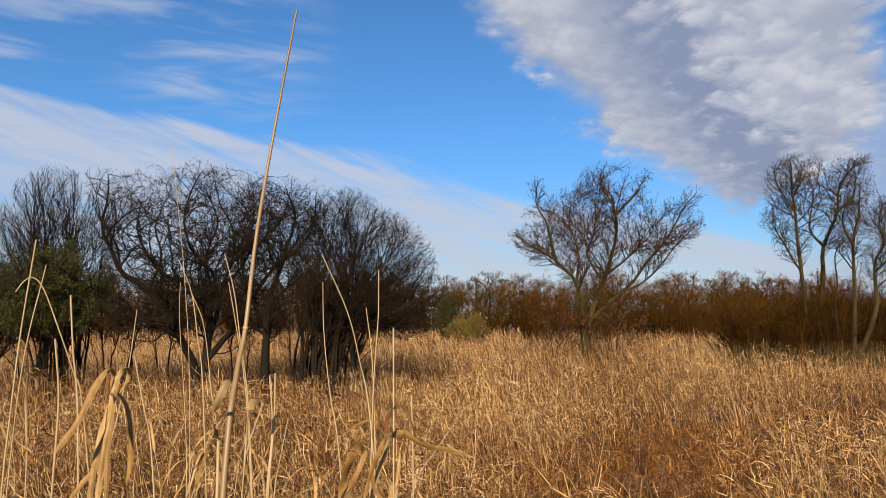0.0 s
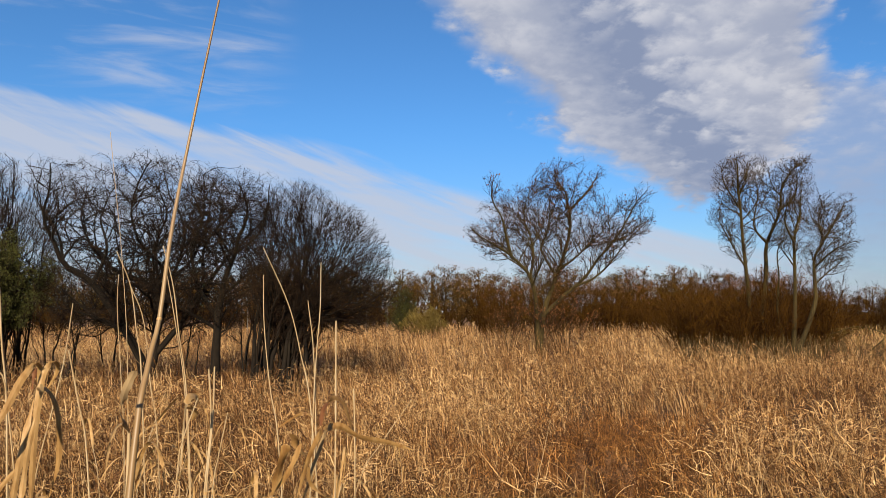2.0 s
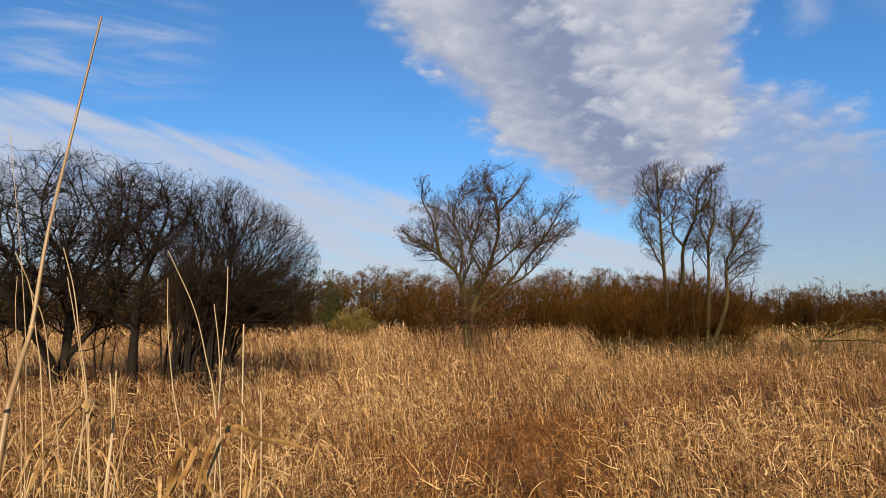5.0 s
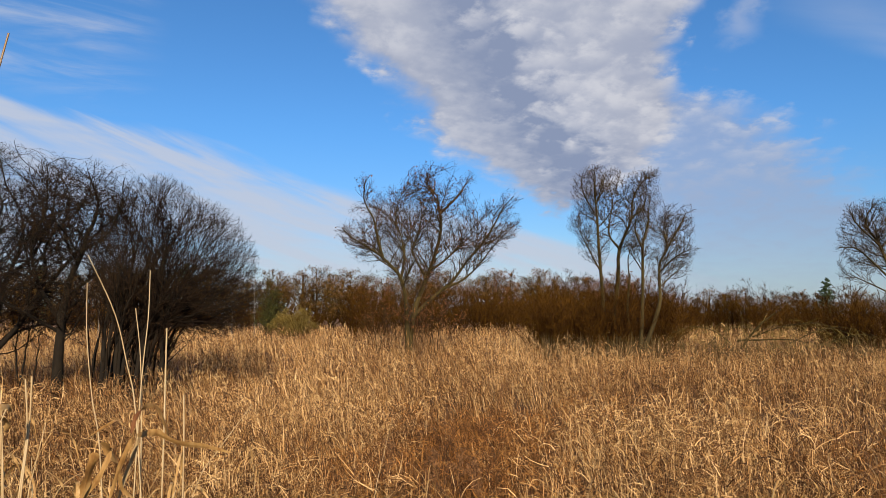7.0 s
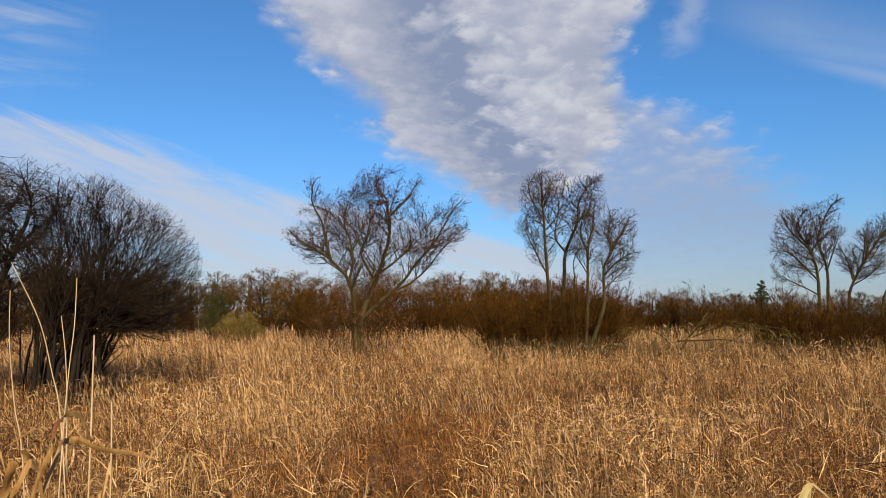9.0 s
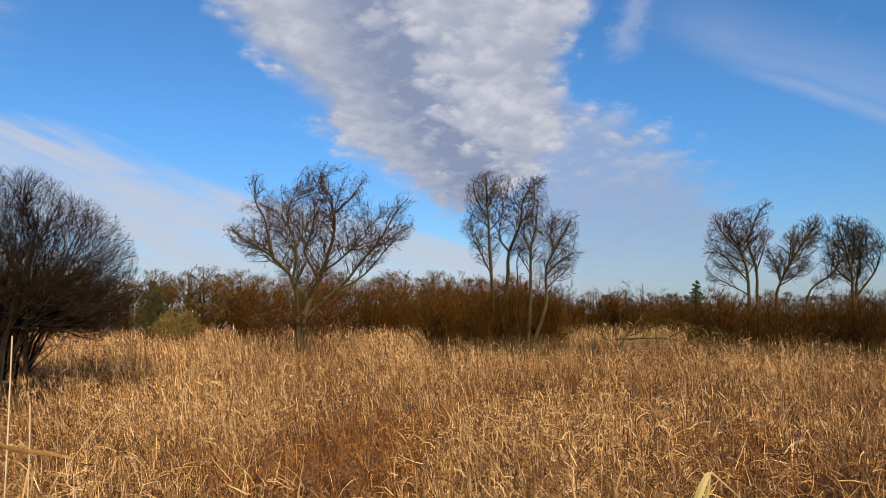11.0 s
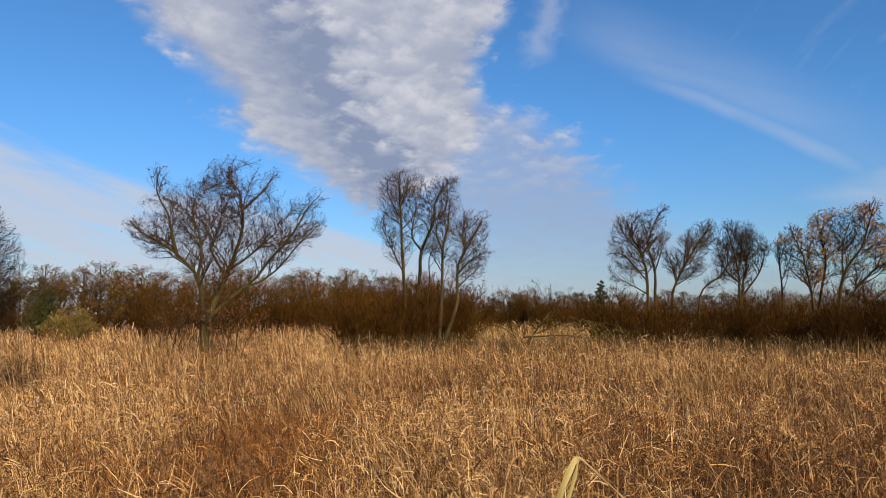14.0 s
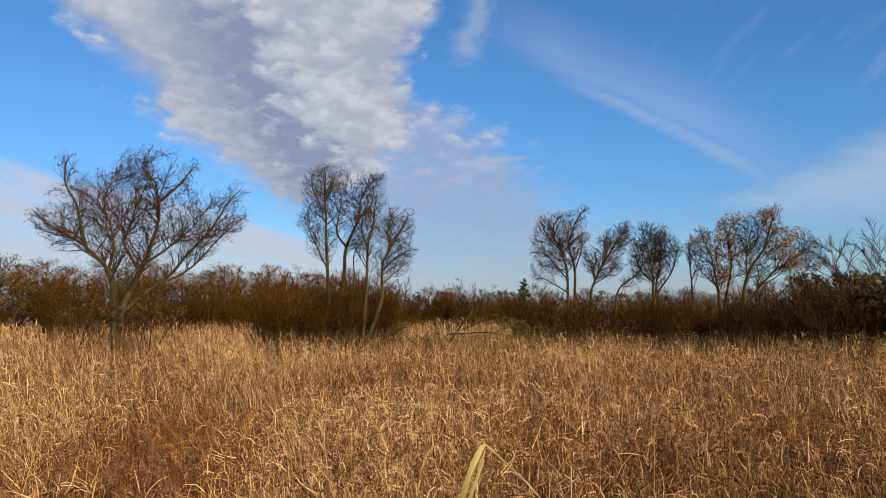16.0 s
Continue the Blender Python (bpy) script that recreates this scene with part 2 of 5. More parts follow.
M_RUSSET = material("withered russet leaves", [(0.106, 0.0375, 0.0107), (0.16, 0.0607, 0.0168), (0.222, 0.0937, 0.0275)], 0.8, 2.0, 0.15, "island", 0, 0.15)
M_ORANGE = material("orange autumn leaves", [(0.257, 0.0917, 0.0149), (0.385, 0.176, 0.0297), (0.428, 0.254, 0.0535)], 0.7, 2.0, 0.5, "island", 0, 0.35)
M_OLIVE = material("olive leaves", [(0.0413, 0.03, 0.0048), (0.066, 0.0465, 0.0072), (0.099, 0.069, 0.0114)], 0.8, 2.0, 0.12, "island", 0, 0.15)
M_TAN = material("tan leaves", [(0.0925, 0.0469, 0.0105), (0.141, 0.0731, 0.0165), (0.207, 0.111, 0.027)], 0.8, 2.0, 0.12, "island", 0, 0.15)
M_BUSHLEAF = material("yellow-olive leaves", [(0.10, 0.070, 0.014), (0.16, 0.115, 0.024), (0.24, 0.175, 0.04)], 0.8, 2.0, 0.3, "island", 0, 0.15)
M_GREEN = material("evergreen leaves", [(0.0208, 0.0224, 0.0032), (0.04, 0.0416, 0.0056), (0.076, 0.076, 0.0104)], 0.7, 2.0, 0.4, "island", 0, 0.15)
M_PINE = material("pine needles", [(0.012, 0.028, 0.014), (0.03, 0.055, 0.022), (0.05, 0.08, 0.03)], 0.7, 2.0, 0.4, "island", 0, 0.1)
M_BRUSH = material("brown brushwood", [(0.0149, 0.00581, 0.000816), (0.0403, 0.0174, 0.0025), (0.0842, 0.0378, 0.00577)], 0.9, 3.0, 0.2, spec=0.05)
M_WOODTWIG = material("warm brown twigs", [(0.0231, 0.0117, 0.0028), (0.0462, 0.024, 0.00616), (0.077, 0.0412, 0.0106)], 0.9, 3.0, 0.2, spec=0.05)
M_DEADWOOD = material("pale dead wood", [(0.101, 0.0688, 0.0192), (0.173, 0.124, 0.036), (0.259, 0.193, 0.0624)], 0.85, 3.0, 0.4, spec=0.1)
M_BIRCH = material("white birch bark", [(0.04, 0.0336, 0.028), (0.192, 0.176, 0.152), (0.272, 0.256, 0.224)], 0.7, 7.0, 0.4, "stain", 0.3, 0, 0.3, (1, 1, 3))


# ---- mesh helpers ----
def mesh_of(name, verts, quads, mat, smooth=False):
    verts = np.asarray(verts, np.float32).reshape(-1, 3)
    quads = np.asarray(quads, np.int32).reshape(-1, 4)
    me = bpy.data.meshes.new(name)
    me.vertices.add(len(verts))
    me.vertices.foreach_set("co", verts.ravel())
    me.loops.add(quads.size)
    me.loops.foreach_set("vertex_index", quads.ravel())
    me.polygons.add(len(quads))
    me.polygons.foreach_set("loop_start", np.arange(0, quads.size, 4, dtype=np.int32))
    me.polygons.foreach_set("use_smooth", np.full(len(quads), smooth))
    me.materials.append(mat)
    me.update(calc_edges=True)
    return me


def part(name, mesh, parent, label="", kind=""):
    ob = new(name, mesh)
    ob.parent = parent
    return tagged(ob, label, kind=kind)


def unit(v):
    return v / np.maximum(np.linalg.norm(v, axis=-1, keepdims=True), 1e-9)


def tubes(P, R, sides):
    """Tapered tubes along N paths of K points: P (N, K, 3), R (N, K). Returns vertices and quads."""
    n, k, _ = P.shape
    tan = unit(np.gradient(P, axis=1))
    if sides == 1:                 # a thin strip, for twigs far away
        turn = np.random.default_rng(n).normal(size=(n, 1, 3))
        a = unit(np.cross(tan, turn)) * R[:, :, None]
        i = (np.arange(n)[:, None] * k + np.arange(k - 1)[None]).ravel() * 2
        return np.stack([P - a, P + a], 2).reshape(-1, 3), np.stack([i, i + 1, i + 3, i + 2], -1)
    ref = np.where(np.abs(tan[:, :1, 2:3]) > 0.8, np.array([1.0, 0.2, 0.0]), np.array([0.0, 0.0, 1.0]))
    ref = np.broadcast_to(ref, tan.shape)
    a = unit(np.cross(tan, ref))
    b = np.cross(tan, a)
    w = np.arange(sides) * 2 * np.pi / sides
    ring = a[:, :, None] * np.cos(w)[:, None] + b[:, :, None] * np.sin(w)[:, None]
    V = (P[:, :, None] + ring * R[:, :, None, None]).reshape(-1, 3)
    i = (np.arange(n)[:, None, None] * k + np.arange(k - 1)[None, :, None]) * sides
    j = np.arange(sides)[None, None]
    j2 = (j + 1) % sides
    Q = np.stack([i + j, i + j2, i + sides + j2, i + sides + j], -1).reshape(-1, 4)
    return V, Q


def joined(pieces):
    vs, qs, n = [], [], 0
    for v, q in pieces:
        vs.append(v)
        qs.append(q + n)
        n += len(v)
    return np.concatenate(vs), np.concatenate(qs)


def curve_through(points, k):
    """A smooth path of k points through a few control points."""
    p = np.asarray(points, float)
    ext = np.vstack([2 * p[0] - p[1], p, 2 * p[-1] - p[-2]])
    u = np.linspace(0, len(p) - 1 - 1e-6, k)
    i = u.astype(int)
    f = (u - i)[:, None]
    a, b, c, d = ext[i], ext[i + 1], ext[i + 2], ext[i + 3]
    return 0.5 * (2 * b + (c - a) * f + (2 * a - 5 * b + 4 * c - d) * f ** 2 + (3 * b - a - 3 * c + d) * f ** 3)


def limbs_of(rng, controls, radii, k=14, wob=0.04):
    P = np.stack([curve_through(c, k) for c in controls])
    size = np.linalg.norm(P[:, -1] - P[:, 0], axis=1)[:, None, None]
    jit = np.cumsum(rng.normal(0, wob / k ** 0.5, P.shape), axis=1) * size * 0.5
    jit *= np.linspace(0, 1, k)[None, :, None]
    R = np.stack([r0 + (r1 - r0) * np.linspace(0, 1, k) ** 0.8 for r0, r1 in radii])
    return P + jit, R


def inside(p, crown):
    hit = np.zeros(p.shape[:-1], bool)
    for cx, cy, cz, rx, ry, rz in crown:
        d = (p - np.array([cx, cy, cz])) / np.array([rx, ry, rz])
        hit |= (d ** 2).sum(-1) < 1
    return hit


def sprout(rng, P, R, count, u0, length, spread, lift, wiggle, k, r_share, r_min, crown=None, taper=0.55, u1=1.0):
    """Grow count side branches from the paths P."""
    n, kp, _ = P.shape
    seg = np.linalg.norm(np.diff(P, axis=1), axis=-1).sum(1)
    par = rng.choice(n, count, p=seg / seg.sum())
    u = rng.uniform(u0, u1, count)
    f = u * (kp - 1)
    i = np.minimum(f.astype(int), kp - 2)
    fr = (f - i)[:, None]
    start = P[par, i] * (1 - fr) + P[par, i + 1] * fr
    r0 = R[par, i] * (1 - fr[:, 0]) + R[par, i + 1] * fr[:, 0]
    d = unit(P[par, i + 1] - P[par, i])
    side = unit(np.cross(d, rng.normal(size=(count, 3))))
    ang = np.radians(rng.normal(spread, spread * 0.22, count))[:, None]
    cur = unit(np.cos(ang) * d + np.sin(ang) * side + np.array([0, 0, lift]))
    ln = length * (1 - taper * u) * rng.uniform(0.55, 1.35, count)
    off = np.zeros((count, k, 3))
    for s in range(1, k):
        cur = unit(cur + rng.normal(0, wiggle, (count, 3)) + np.array([0, 0, lift * 0.35]))
        off[:, s] = off[:, s - 1] + cur / (k - 1)
    if crown is not None:
        for _ in range(5):
            bad = ~inside(start + off[:, -1] * ln[:, None], crown)
            ln[bad] *= 0.74
    Pn = start[:, None] + off * ln[:, None, None]
    rs = np.maximum(np.minimum(r0 * r_share, ln * 0.013 + r_min), r_min)
    Rn = rs[:, None] * np.linspace(1, 0.35, k)[None] + 0.0
    return Pn, Rn


def leaves_on(rng, P, count, size, spread=0.05, u0=0.3, where=None):
    """Small folded leaves beside the paths: two bent faces each."""
    n, kp, _ = P.shape
    par, f = rng.integers(0, n, count), rng.uniform(u0, 1, count) * (kp - 1)
    i = np.minimum(f.astype(int), kp - 2)
    fr = (f - i)[:, None]
    c = P[par, i] * (1 - fr) + P[par, i + 1] * fr + rng.normal(0, spread, (count, 3))
    if where is not None:
        c = c[where(c)]
        count = len(c)
    a = unit(rng.normal(size=(count, 3)))
    b = unit(np.cross(a, rng.normal(size=(count, 3))))
    s = size * rng.uniform(0.6, 1.4, count)[:, None]
    up = np.cross(a, b)
    V = np.stack([c - a * s, c + b * s * 0.45, c + a * s + up * s * 0.3, c - b * s * 0.45], 1).reshape(-1, 3)
    return V, np.arange(count * 4).reshape(-1, 4)


def colonize(rng, P0, crown, count, step, reach, kill, up=0.1, jitter=0.2, keep=0.35, rounds=110, inertia=1.0, outward=0.45, cone=0.0):
    """Let branches grow from the limbs P0 into the empty room of a crown. Returns nodes, parents and the number of first nodes."""
    k = P0.shape[1]
    first = P0[:, int(k * keep):]
    m = first.shape[1]
    nodes = [first.reshape(-1, 3)]
    parent = [np.where(np.arange(len(nodes[0])) % m == 0, -1, np.arange(len(nodes[0])) - 1)]
    vol = np.array([c[3] * c[4] * c[5] for c in crown])
    which = rng.choice(len(crown), count, p=vol / vol.sum())
    C = np.array(crown, float)[which]
    out = unit(rng.normal(size=(count, 3)))
    ph = rng.uniform(0, 6.28, 4)
    lobe = np.sin(out[:, 0] * 5 + ph[0]) * np.sin(out[:, 2] * 6 + ph[1]) + 0.7 * np.sin(out[:, 1] * 7 + out[:, 0] * 4 + ph[2]) + 0.6 * np.sin(out[:, 2] * 11 + out[:, 0] * 9 + ph[3])
    A = C[:, :3] + out * (rng.uniform(0, 1, (count, 1)) ** (1 / 2.6)) * (0.93 + 0.09 * lobe[:, None]) * C[:, 3:]
    heading = [unit(np.gradient(first, axis=1)).reshape(-1, 3) * 0.8]
    hub = first[:, 0].mean(0) - np.array([0, 0, 0.6])
    d2 = np.full(count, 1e9)
    near = np.zeros(count, int)
    fresh, base, total = nodes[0], 0, len(nodes[0])
    born = np.zeros(200000, np.int8)
    for _ in range(rounds):
        D = ((A[:, None] - fresh[None]) ** 2).sum(-1)
        j = D.argmin(1)
        best = D[np.arange(len(A)), j]
        better = best < d2
        d2 = np.where(better, best, d2)
        near = np.where(better, j + base, near)
        live = d2 > kill ** 2
        A, d2, near = A[live], d2[live], near[live]
        if not len(A):
            break
        all_nodes = np.concatenate(nodes)
        course = np.concatenate(heading)
        aim = unit(A - all_nodes[near])
        ahead = unit(course[near] + 0.35 * unit(all_nodes[near] - hub) + np.array([0, 0, up * 0.6]))
        act = (d2 < reach ** 2) & ((aim * ahead).sum(1) > np.where(near < len(nodes[0]), cone - 0.3, cone + 0.1))
        if not act.any():
            break
        pull = np.zeros((total, 3))
        np.add.at(pull, near[act], unit(A[act] - all_nodes[near[act]]))
        grow = np.where((np.abs(pull).sum(1) > 0) & (born[:total] < 3))[0]
        if not len(grow):
            break
        born[grow] += 1
        way = unit(unit(pull[grow]) + inertia * course[grow] + outward * unit(all_nodes[grow] - hub) + rng.normal(0, jitter, (len(grow), 3)) + np.array([0, 0, up]))
        fresh = all_nodes[grow] + way * step
        base = total
        nodes.append(fresh)
        heading.append(way)
        parent.append(grow)
        total += len(grow)
    return np.concatenate(nodes), np.concatenate(parent), len(nodes[0])


def grown_wood(rng, P0, R0, crown, count, step, reach, kill, tip, twigs, twig_len, twig_r, up, jitter, keep, bark, twig_mat, branch_r, twig_sides=3, expo=2.15, spread=38, smooth=2, cone=0.0):
    """Branches grown into the crown, the larger ones each a piece, the rest one tangle with its twigs."""
    N, par, n0 = colonize(rng, P0, crown, count, step, reach, kill, up, jitter, keep, cone=cone)
    total = len(N)
    acc, r = np.zeros(total), np.zeros(total)
    heavy = np.full(total, -1)
    for i in range(total - 1, n0 - 1, -1):
        r[i] = max(tip, acc[i] ** (1 / expo))
        p = par[i]
        acc[p] += r[i] ** expo
        if heavy[p] < 0 or r[i] > r[heavy[p]]:
            heavy[p] = i
    inner = np.where((heavy[n0:] >= 0))[0] + n0
    for _ in range(smooth):
        N[inner] = 0.5 * N[inner] + 0.25 * (N[par[inner]] + N[heavy[inner]])
    limb_r = R0[:, int(P0.shape[1] * keep):].reshape(-1)
    pieces, loose = [], np.zeros(total, bool)
    loose[n0:] = True
    for i in range(n0, total):
        p = par[i]
        if (p >= n0 and heavy[p] == i) or r[i] < branch_r:
            continue
        chain = [p, i]
        while heavy[chain[-1]] >= 0 and r[heavy[chain[-1]]] > branch_r * 0.6:
            chain.append(heavy[chain[-1]])
        if len(chain) > 4:
            loose[chain[1:]] = False
            R = r[chain].copy()
            R[0] = min(limb_r[p], r[i] * 1.15) if p < n0 else r[i]
            pieces.append(("branch", wood_mesh("branch", [(N[chain][None], R[None], 5)], bark), "", ""))
    e = np.where(loose)[0]
    PE = np.stack([N[par[e]], N[e]], 1)
    RE = np.stack([np.minimum(np.where(par[e] < n0, r[e] * 1.1, r[par[e]]), r[e] * 1.35), r[e]], 1)
    big = RE[:, 1] > tip * 2.2
    fine_e = PE[~big]
    T, TR = sprout(rng, fine_e, RE[~big], twigs, 0.0, twig_len, spread, up * 0.5, 0.06, 3, 0.8, twig_r, None, 0.2)
    level = [(fine_e, RE[~big], 3), (T, TR, twig_sides)]
    if big.any():
        level.append((PE[big], RE[big], 5))
    pieces.append(("crown", wood_mesh("crown", level, twig_mat), "tangle of fine bare twigs", "stuff"))
    return pieces, T


def place(az, dist, z=0.0):
    """A pose dist metres from the camera's stand, turned to face it."""
    return pose(math.sin(radians(az)) * dist, math.cos(radians(az)) * dist, z, 0, 0, -az)


def wood_mesh(name, levels, mat, smooth=True):
    return mesh_of(name, *joined([tubes(P, R, s) for P, R, s in levels]), mat, smooth)


def each_piece(name, P, R, sides, mat):
    """One mesh for each path."""
    return [(name, wood_mesh(name, [(P[i:i + 1], R[i:i + 1], sides)], mat), "", "") for i in range(len(P))]


# ---- ground ----
def swell(x, y):
    """Height of the gently uneven ground."""
    r = np.hypot(x, y)
    return (0.05 * np.sin(x * 0.31 + 1.0) * np.cos(y * 0.27) + 0.04 * np.sin(x * 0.13 - y * 0.17)) * np.clip(r / 6.0, 0.2, 1.0)


def make_ground():
    s = np.concatenate([np.linspace(-1, 1, 81)])
    g = np.sign(s) * (np.abs(s) ** 2.6) * 2400
    X, Y = np.meshgrid(g, g)
    V = np.stack([X, Y, swell(X, Y)], -1).reshape(-1, 3)
    n = len(g)
    i = (np.arange(n - 1)[:, None] * n + np.arange(n - 1)[None]).ravel()
    Q = np.stack([i, i + 1, i + n + 1, i + n], -1)
    tagged(new("ground", mesh_of("ground", V, Q, M_SOIL, True)), "dark brown soil and leaf litter under the grass", "ground", kind="structure")


make_ground()


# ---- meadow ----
# the last four put the shade under the shrub row into lower, browner grass
HOLLOWS_AND_SHADE = [(3.5, 8.9, 1.5, 0.7), (2.9, 7.2, 0.8, 0.5), (6.1, 5.2, 1.2, 0.6), (7.9, 7.6, 1.6, 0.7), (3.4, 1.5, 0.8, 0.7), (1.4, 4.4, 0.6, 0.45), (1.1, 6.4, 0.8, 0.5), (4.6, 3.4, 0.9, 0.5), (-1.8, 4.2, 0.5, 0.4), (0.4, 3.2, 0.6, 0.3), (-3.4, 7.6, 1.0, 0.6), (-5.2, 14.2, 2.6, 1.5), (-7.6, 13.0, 2.0, 1.4), (-3.5, 14.2, 0.9, 0.8), (-4.6, 17.0, 3.0, 1.6)]


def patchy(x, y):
    """0 in sunken brown patches and the shade painted under the shrub row, 1 in tall pale grass."""
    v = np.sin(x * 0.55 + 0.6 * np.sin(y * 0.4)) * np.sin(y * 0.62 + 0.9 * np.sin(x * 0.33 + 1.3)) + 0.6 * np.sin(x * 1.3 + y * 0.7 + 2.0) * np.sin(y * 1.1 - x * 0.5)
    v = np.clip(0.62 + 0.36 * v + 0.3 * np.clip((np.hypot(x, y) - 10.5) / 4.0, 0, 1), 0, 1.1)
    for hx, hy, rx, ry in HOLLOWS_AND_SHADE:
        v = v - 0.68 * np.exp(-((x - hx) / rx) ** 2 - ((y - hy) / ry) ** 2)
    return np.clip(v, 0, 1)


def ribbons(root, head, lean, curl, length, width, k, power=1.5, taper=0.15):
    """Grass blades: flat ribbons of k points that lean and curl over."""
    n = len(root)
    s = np.linspace(0, 1, k)
    th = lean[:, None] + curl[:, None] * s[None] ** power
    step = (length / (k - 1))[:, None]
    hx, hy = np.cos(head)[:, None], np.sin(head)[:, None]
    out = np.cumsum(np.sin(th) * step, 1) - np.sin(th[:, :1]) * step
    hgt = np.cumsum(np.cos(th) * step, 1) - np.cos(th[:, :1]) * step
    C = np.stack([root[:, :1] + hx * out, root[:, 1:2] + hy * out, root[:, 2:3] + hgt], -1)
    w = width[:, None] * (1 - (1 - taper) * s[None] ** 1.3) * 0.5
    turn = (head * 7.31 % 3.1416)[:, None]
    c, q = np.cos(turn) * w, np.sin(turn) * w
    side = np.stack([-hy * c + hx * np.cos(th) * q, hx * c + hy * np.cos(th) * q, -np.sin(th) * q], -1)
    V = np.stack([C - side, C + side], 2).reshape(-1, 3)
    i = (np.arange(n)[:, None] * k + np.arange(k - 1)[None]).ravel() * 2
    return V, np.stack([i, i + 1, i + 3, i + 2], -1)


def scatter(rng, count, r0, r1, a0, a1):
    r = np.sqrt(rng.uniform(r0 ** 2, r1 ** 2, count))
    a = np.radians(rng.uniform(a0, a1, count))
    x, y = np.sin(a) * r, np.cos(a) * r
    return x, y


def clumped(rng, x, y, size):
    """Gather the points into tussocks: the places, the way out from each tussock's heart, and its vigour."""
    gx, gy = np.round(x / size), np.round(y / size)
    h1 = np.modf(np.abs(np.sin(gx * 12.99 + gy * 78.23) * 43758.5))[0]
    h2 = np.modf(np.abs(np.sin(gx * 39.35 + gy * 11.13) * 24634.6))[0]
    cx, cy = (gx + (h1 - 0.5) * 1.7) * size, (gy + (h2 - 0.5) * 1.7) * size
    a = rng.uniform(0, 6.283, len(x))
    r = size * 0.42 * rng.uniform(0, 1, len(x)) ** 0.8
    ox, oy = np.cos(a) * r, np.sin(a) * r
    stray = rng.uniform(0, 1, len(x)) < 0.16
    ox, oy = np.where(stray, x - cx, ox), np.where(stray, y - cy, oy)
    return cx, cy, ox, oy, 0.62 + 0.62 * np.modf(h1 * 7.3 + h2 * 3.1)[0]


WIND = (-0.92, -0.25)              # the way the dry grass was laid over


def bent(rng, ox, oy, size, wild):
    """Headings that fan out of the tussock and give way to the wind."""
    a = rng.uniform(0, 6.283, len(ox))
    hx = ox / size * 1.6 + WIND[0] * 0.75 + np.cos(a) * wild
    hy = oy / size * 1.6 + WIND[1] * 0.75 + np.sin(a) * wild
    return np.arctan2(hy, hx)


def meadow(seed, r0, r1, a0, a1, stems, leaves, wide, k, label, leaf_len=1.0, tussock=0.24):
    rng = np.random.default_rng(seed)
    pale, rust = [], []

    def keep(V, Q, red, segs):
        """Sort the blades by their patch."""
        V, Q = V.reshape(len(red), -1, 3), Q.reshape(len(red), segs, 4)
        for group, mask in ((pale, ~red), (rust, red)):
            n = int(mask.sum())
            if n:
                shift = np.arange(n)[:, None, None] * V.shape[1]
                group.append((V[mask].reshape(-1, 3), (Q[0][None] + shift).reshape(-1, 4)))

    # stems that lean out of their tussock and nod
    cx, cy, ox, oy, tus = clumped(rng, *scatter(rng, stems, r0, r1, a0, a1), tussock)
    pt = patchy(cx, cy)
    h = (0.46 + 0.4 * pt) * tus * rng.uniform(0.6, 1.2, stems)
    root = np.stack([cx + ox * 0.5, cy + oy * 0.5, swell(cx, cy) - 0.02], -1)
    V, Q = ribbons(root, bent(rng, ox, oy, tussock, 0.7), np.abs(rng.normal(0.08, 0.16, stems)), np.abs(rng.normal(0.35, 0.55, stems)), h, wide * rng.uniform(0.45, 0.9, stems), k)
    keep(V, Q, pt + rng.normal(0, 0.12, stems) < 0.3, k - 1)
    # crisp leaves that leave the stems higher up, arch over, twist and hang
    cx, cy, ox, oy, tus = clumped(rng, *scatter(rng, leaves, r0, r1, a0, a1), tussock)
    pt = patchy(cx, cy)
    top = (0.44 + 0.4 * pt) * tus
    up = 1 - rng.uniform(0, 0.9, leaves) ** 1.5
    drift = 0.2 * up ** 2 * top
    root = np.stack([cx + ox * (0.5 + 0.6 * up) + WIND[0] * drift, cy + oy * (0.5 + 0.6 * up) + WIND[1] * drift, top * up + swell(cx, cy)], -1)
    V, Q = ribbons(root, bent(rng, ox, oy, tussock, 1.2), rng.uniform(0.1, 1.5, leaves), rng.normal(1.1, 1.5, leaves), leaf_len * rng.uniform(0.07, 0.24, leaves), wide * rng.uniform(0.5, 1.2, leaves), k, 1.2, 0.25)
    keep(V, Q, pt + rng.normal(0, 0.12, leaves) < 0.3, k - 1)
    tagged(new("meadow_grass", mesh_of("meadow_grass", *joined(pale), M_GRASS)), label, "grass", "dry meadow", "stuff")
    tagged(new("russet_grass", mesh_of("russet_grass", *joined(rust), M_RUSTGRASS)), "low russet-brown grass in sunken patches and as painted shade under the shrubs", "grass", "dry meadow", "stuff")


meadow(11, 1.2, 4.2, -46, 84, 12000, 42000, 0.0042, 4, "tall dry tan meadow grass with curled leaves", 1.0, 0.2)
meadow(12, 4.2, 9.0, -44, 82, 21000, 58000, 0.0063, 4, "dense dry golden-brown meadow grass", 1.0, 0.26)
meadow(13, 9.0, 18.0, -42, 80, 40000, 56000, 0.0088, 3, "dense dry golden meadow grass with russet patches", 1.05, 0.34)
meadow(14, 18.0, 34.0, -42, 80, 50000, 28000, 0.0125, 3, "dry golden meadow grass reaching the thicket", 0.9, 0.45)
meadow(15, 34.0, 72.0, -42, 80, 40000, 10000, 0.045, 2, "distant dry golden meadow grass", 2.0)
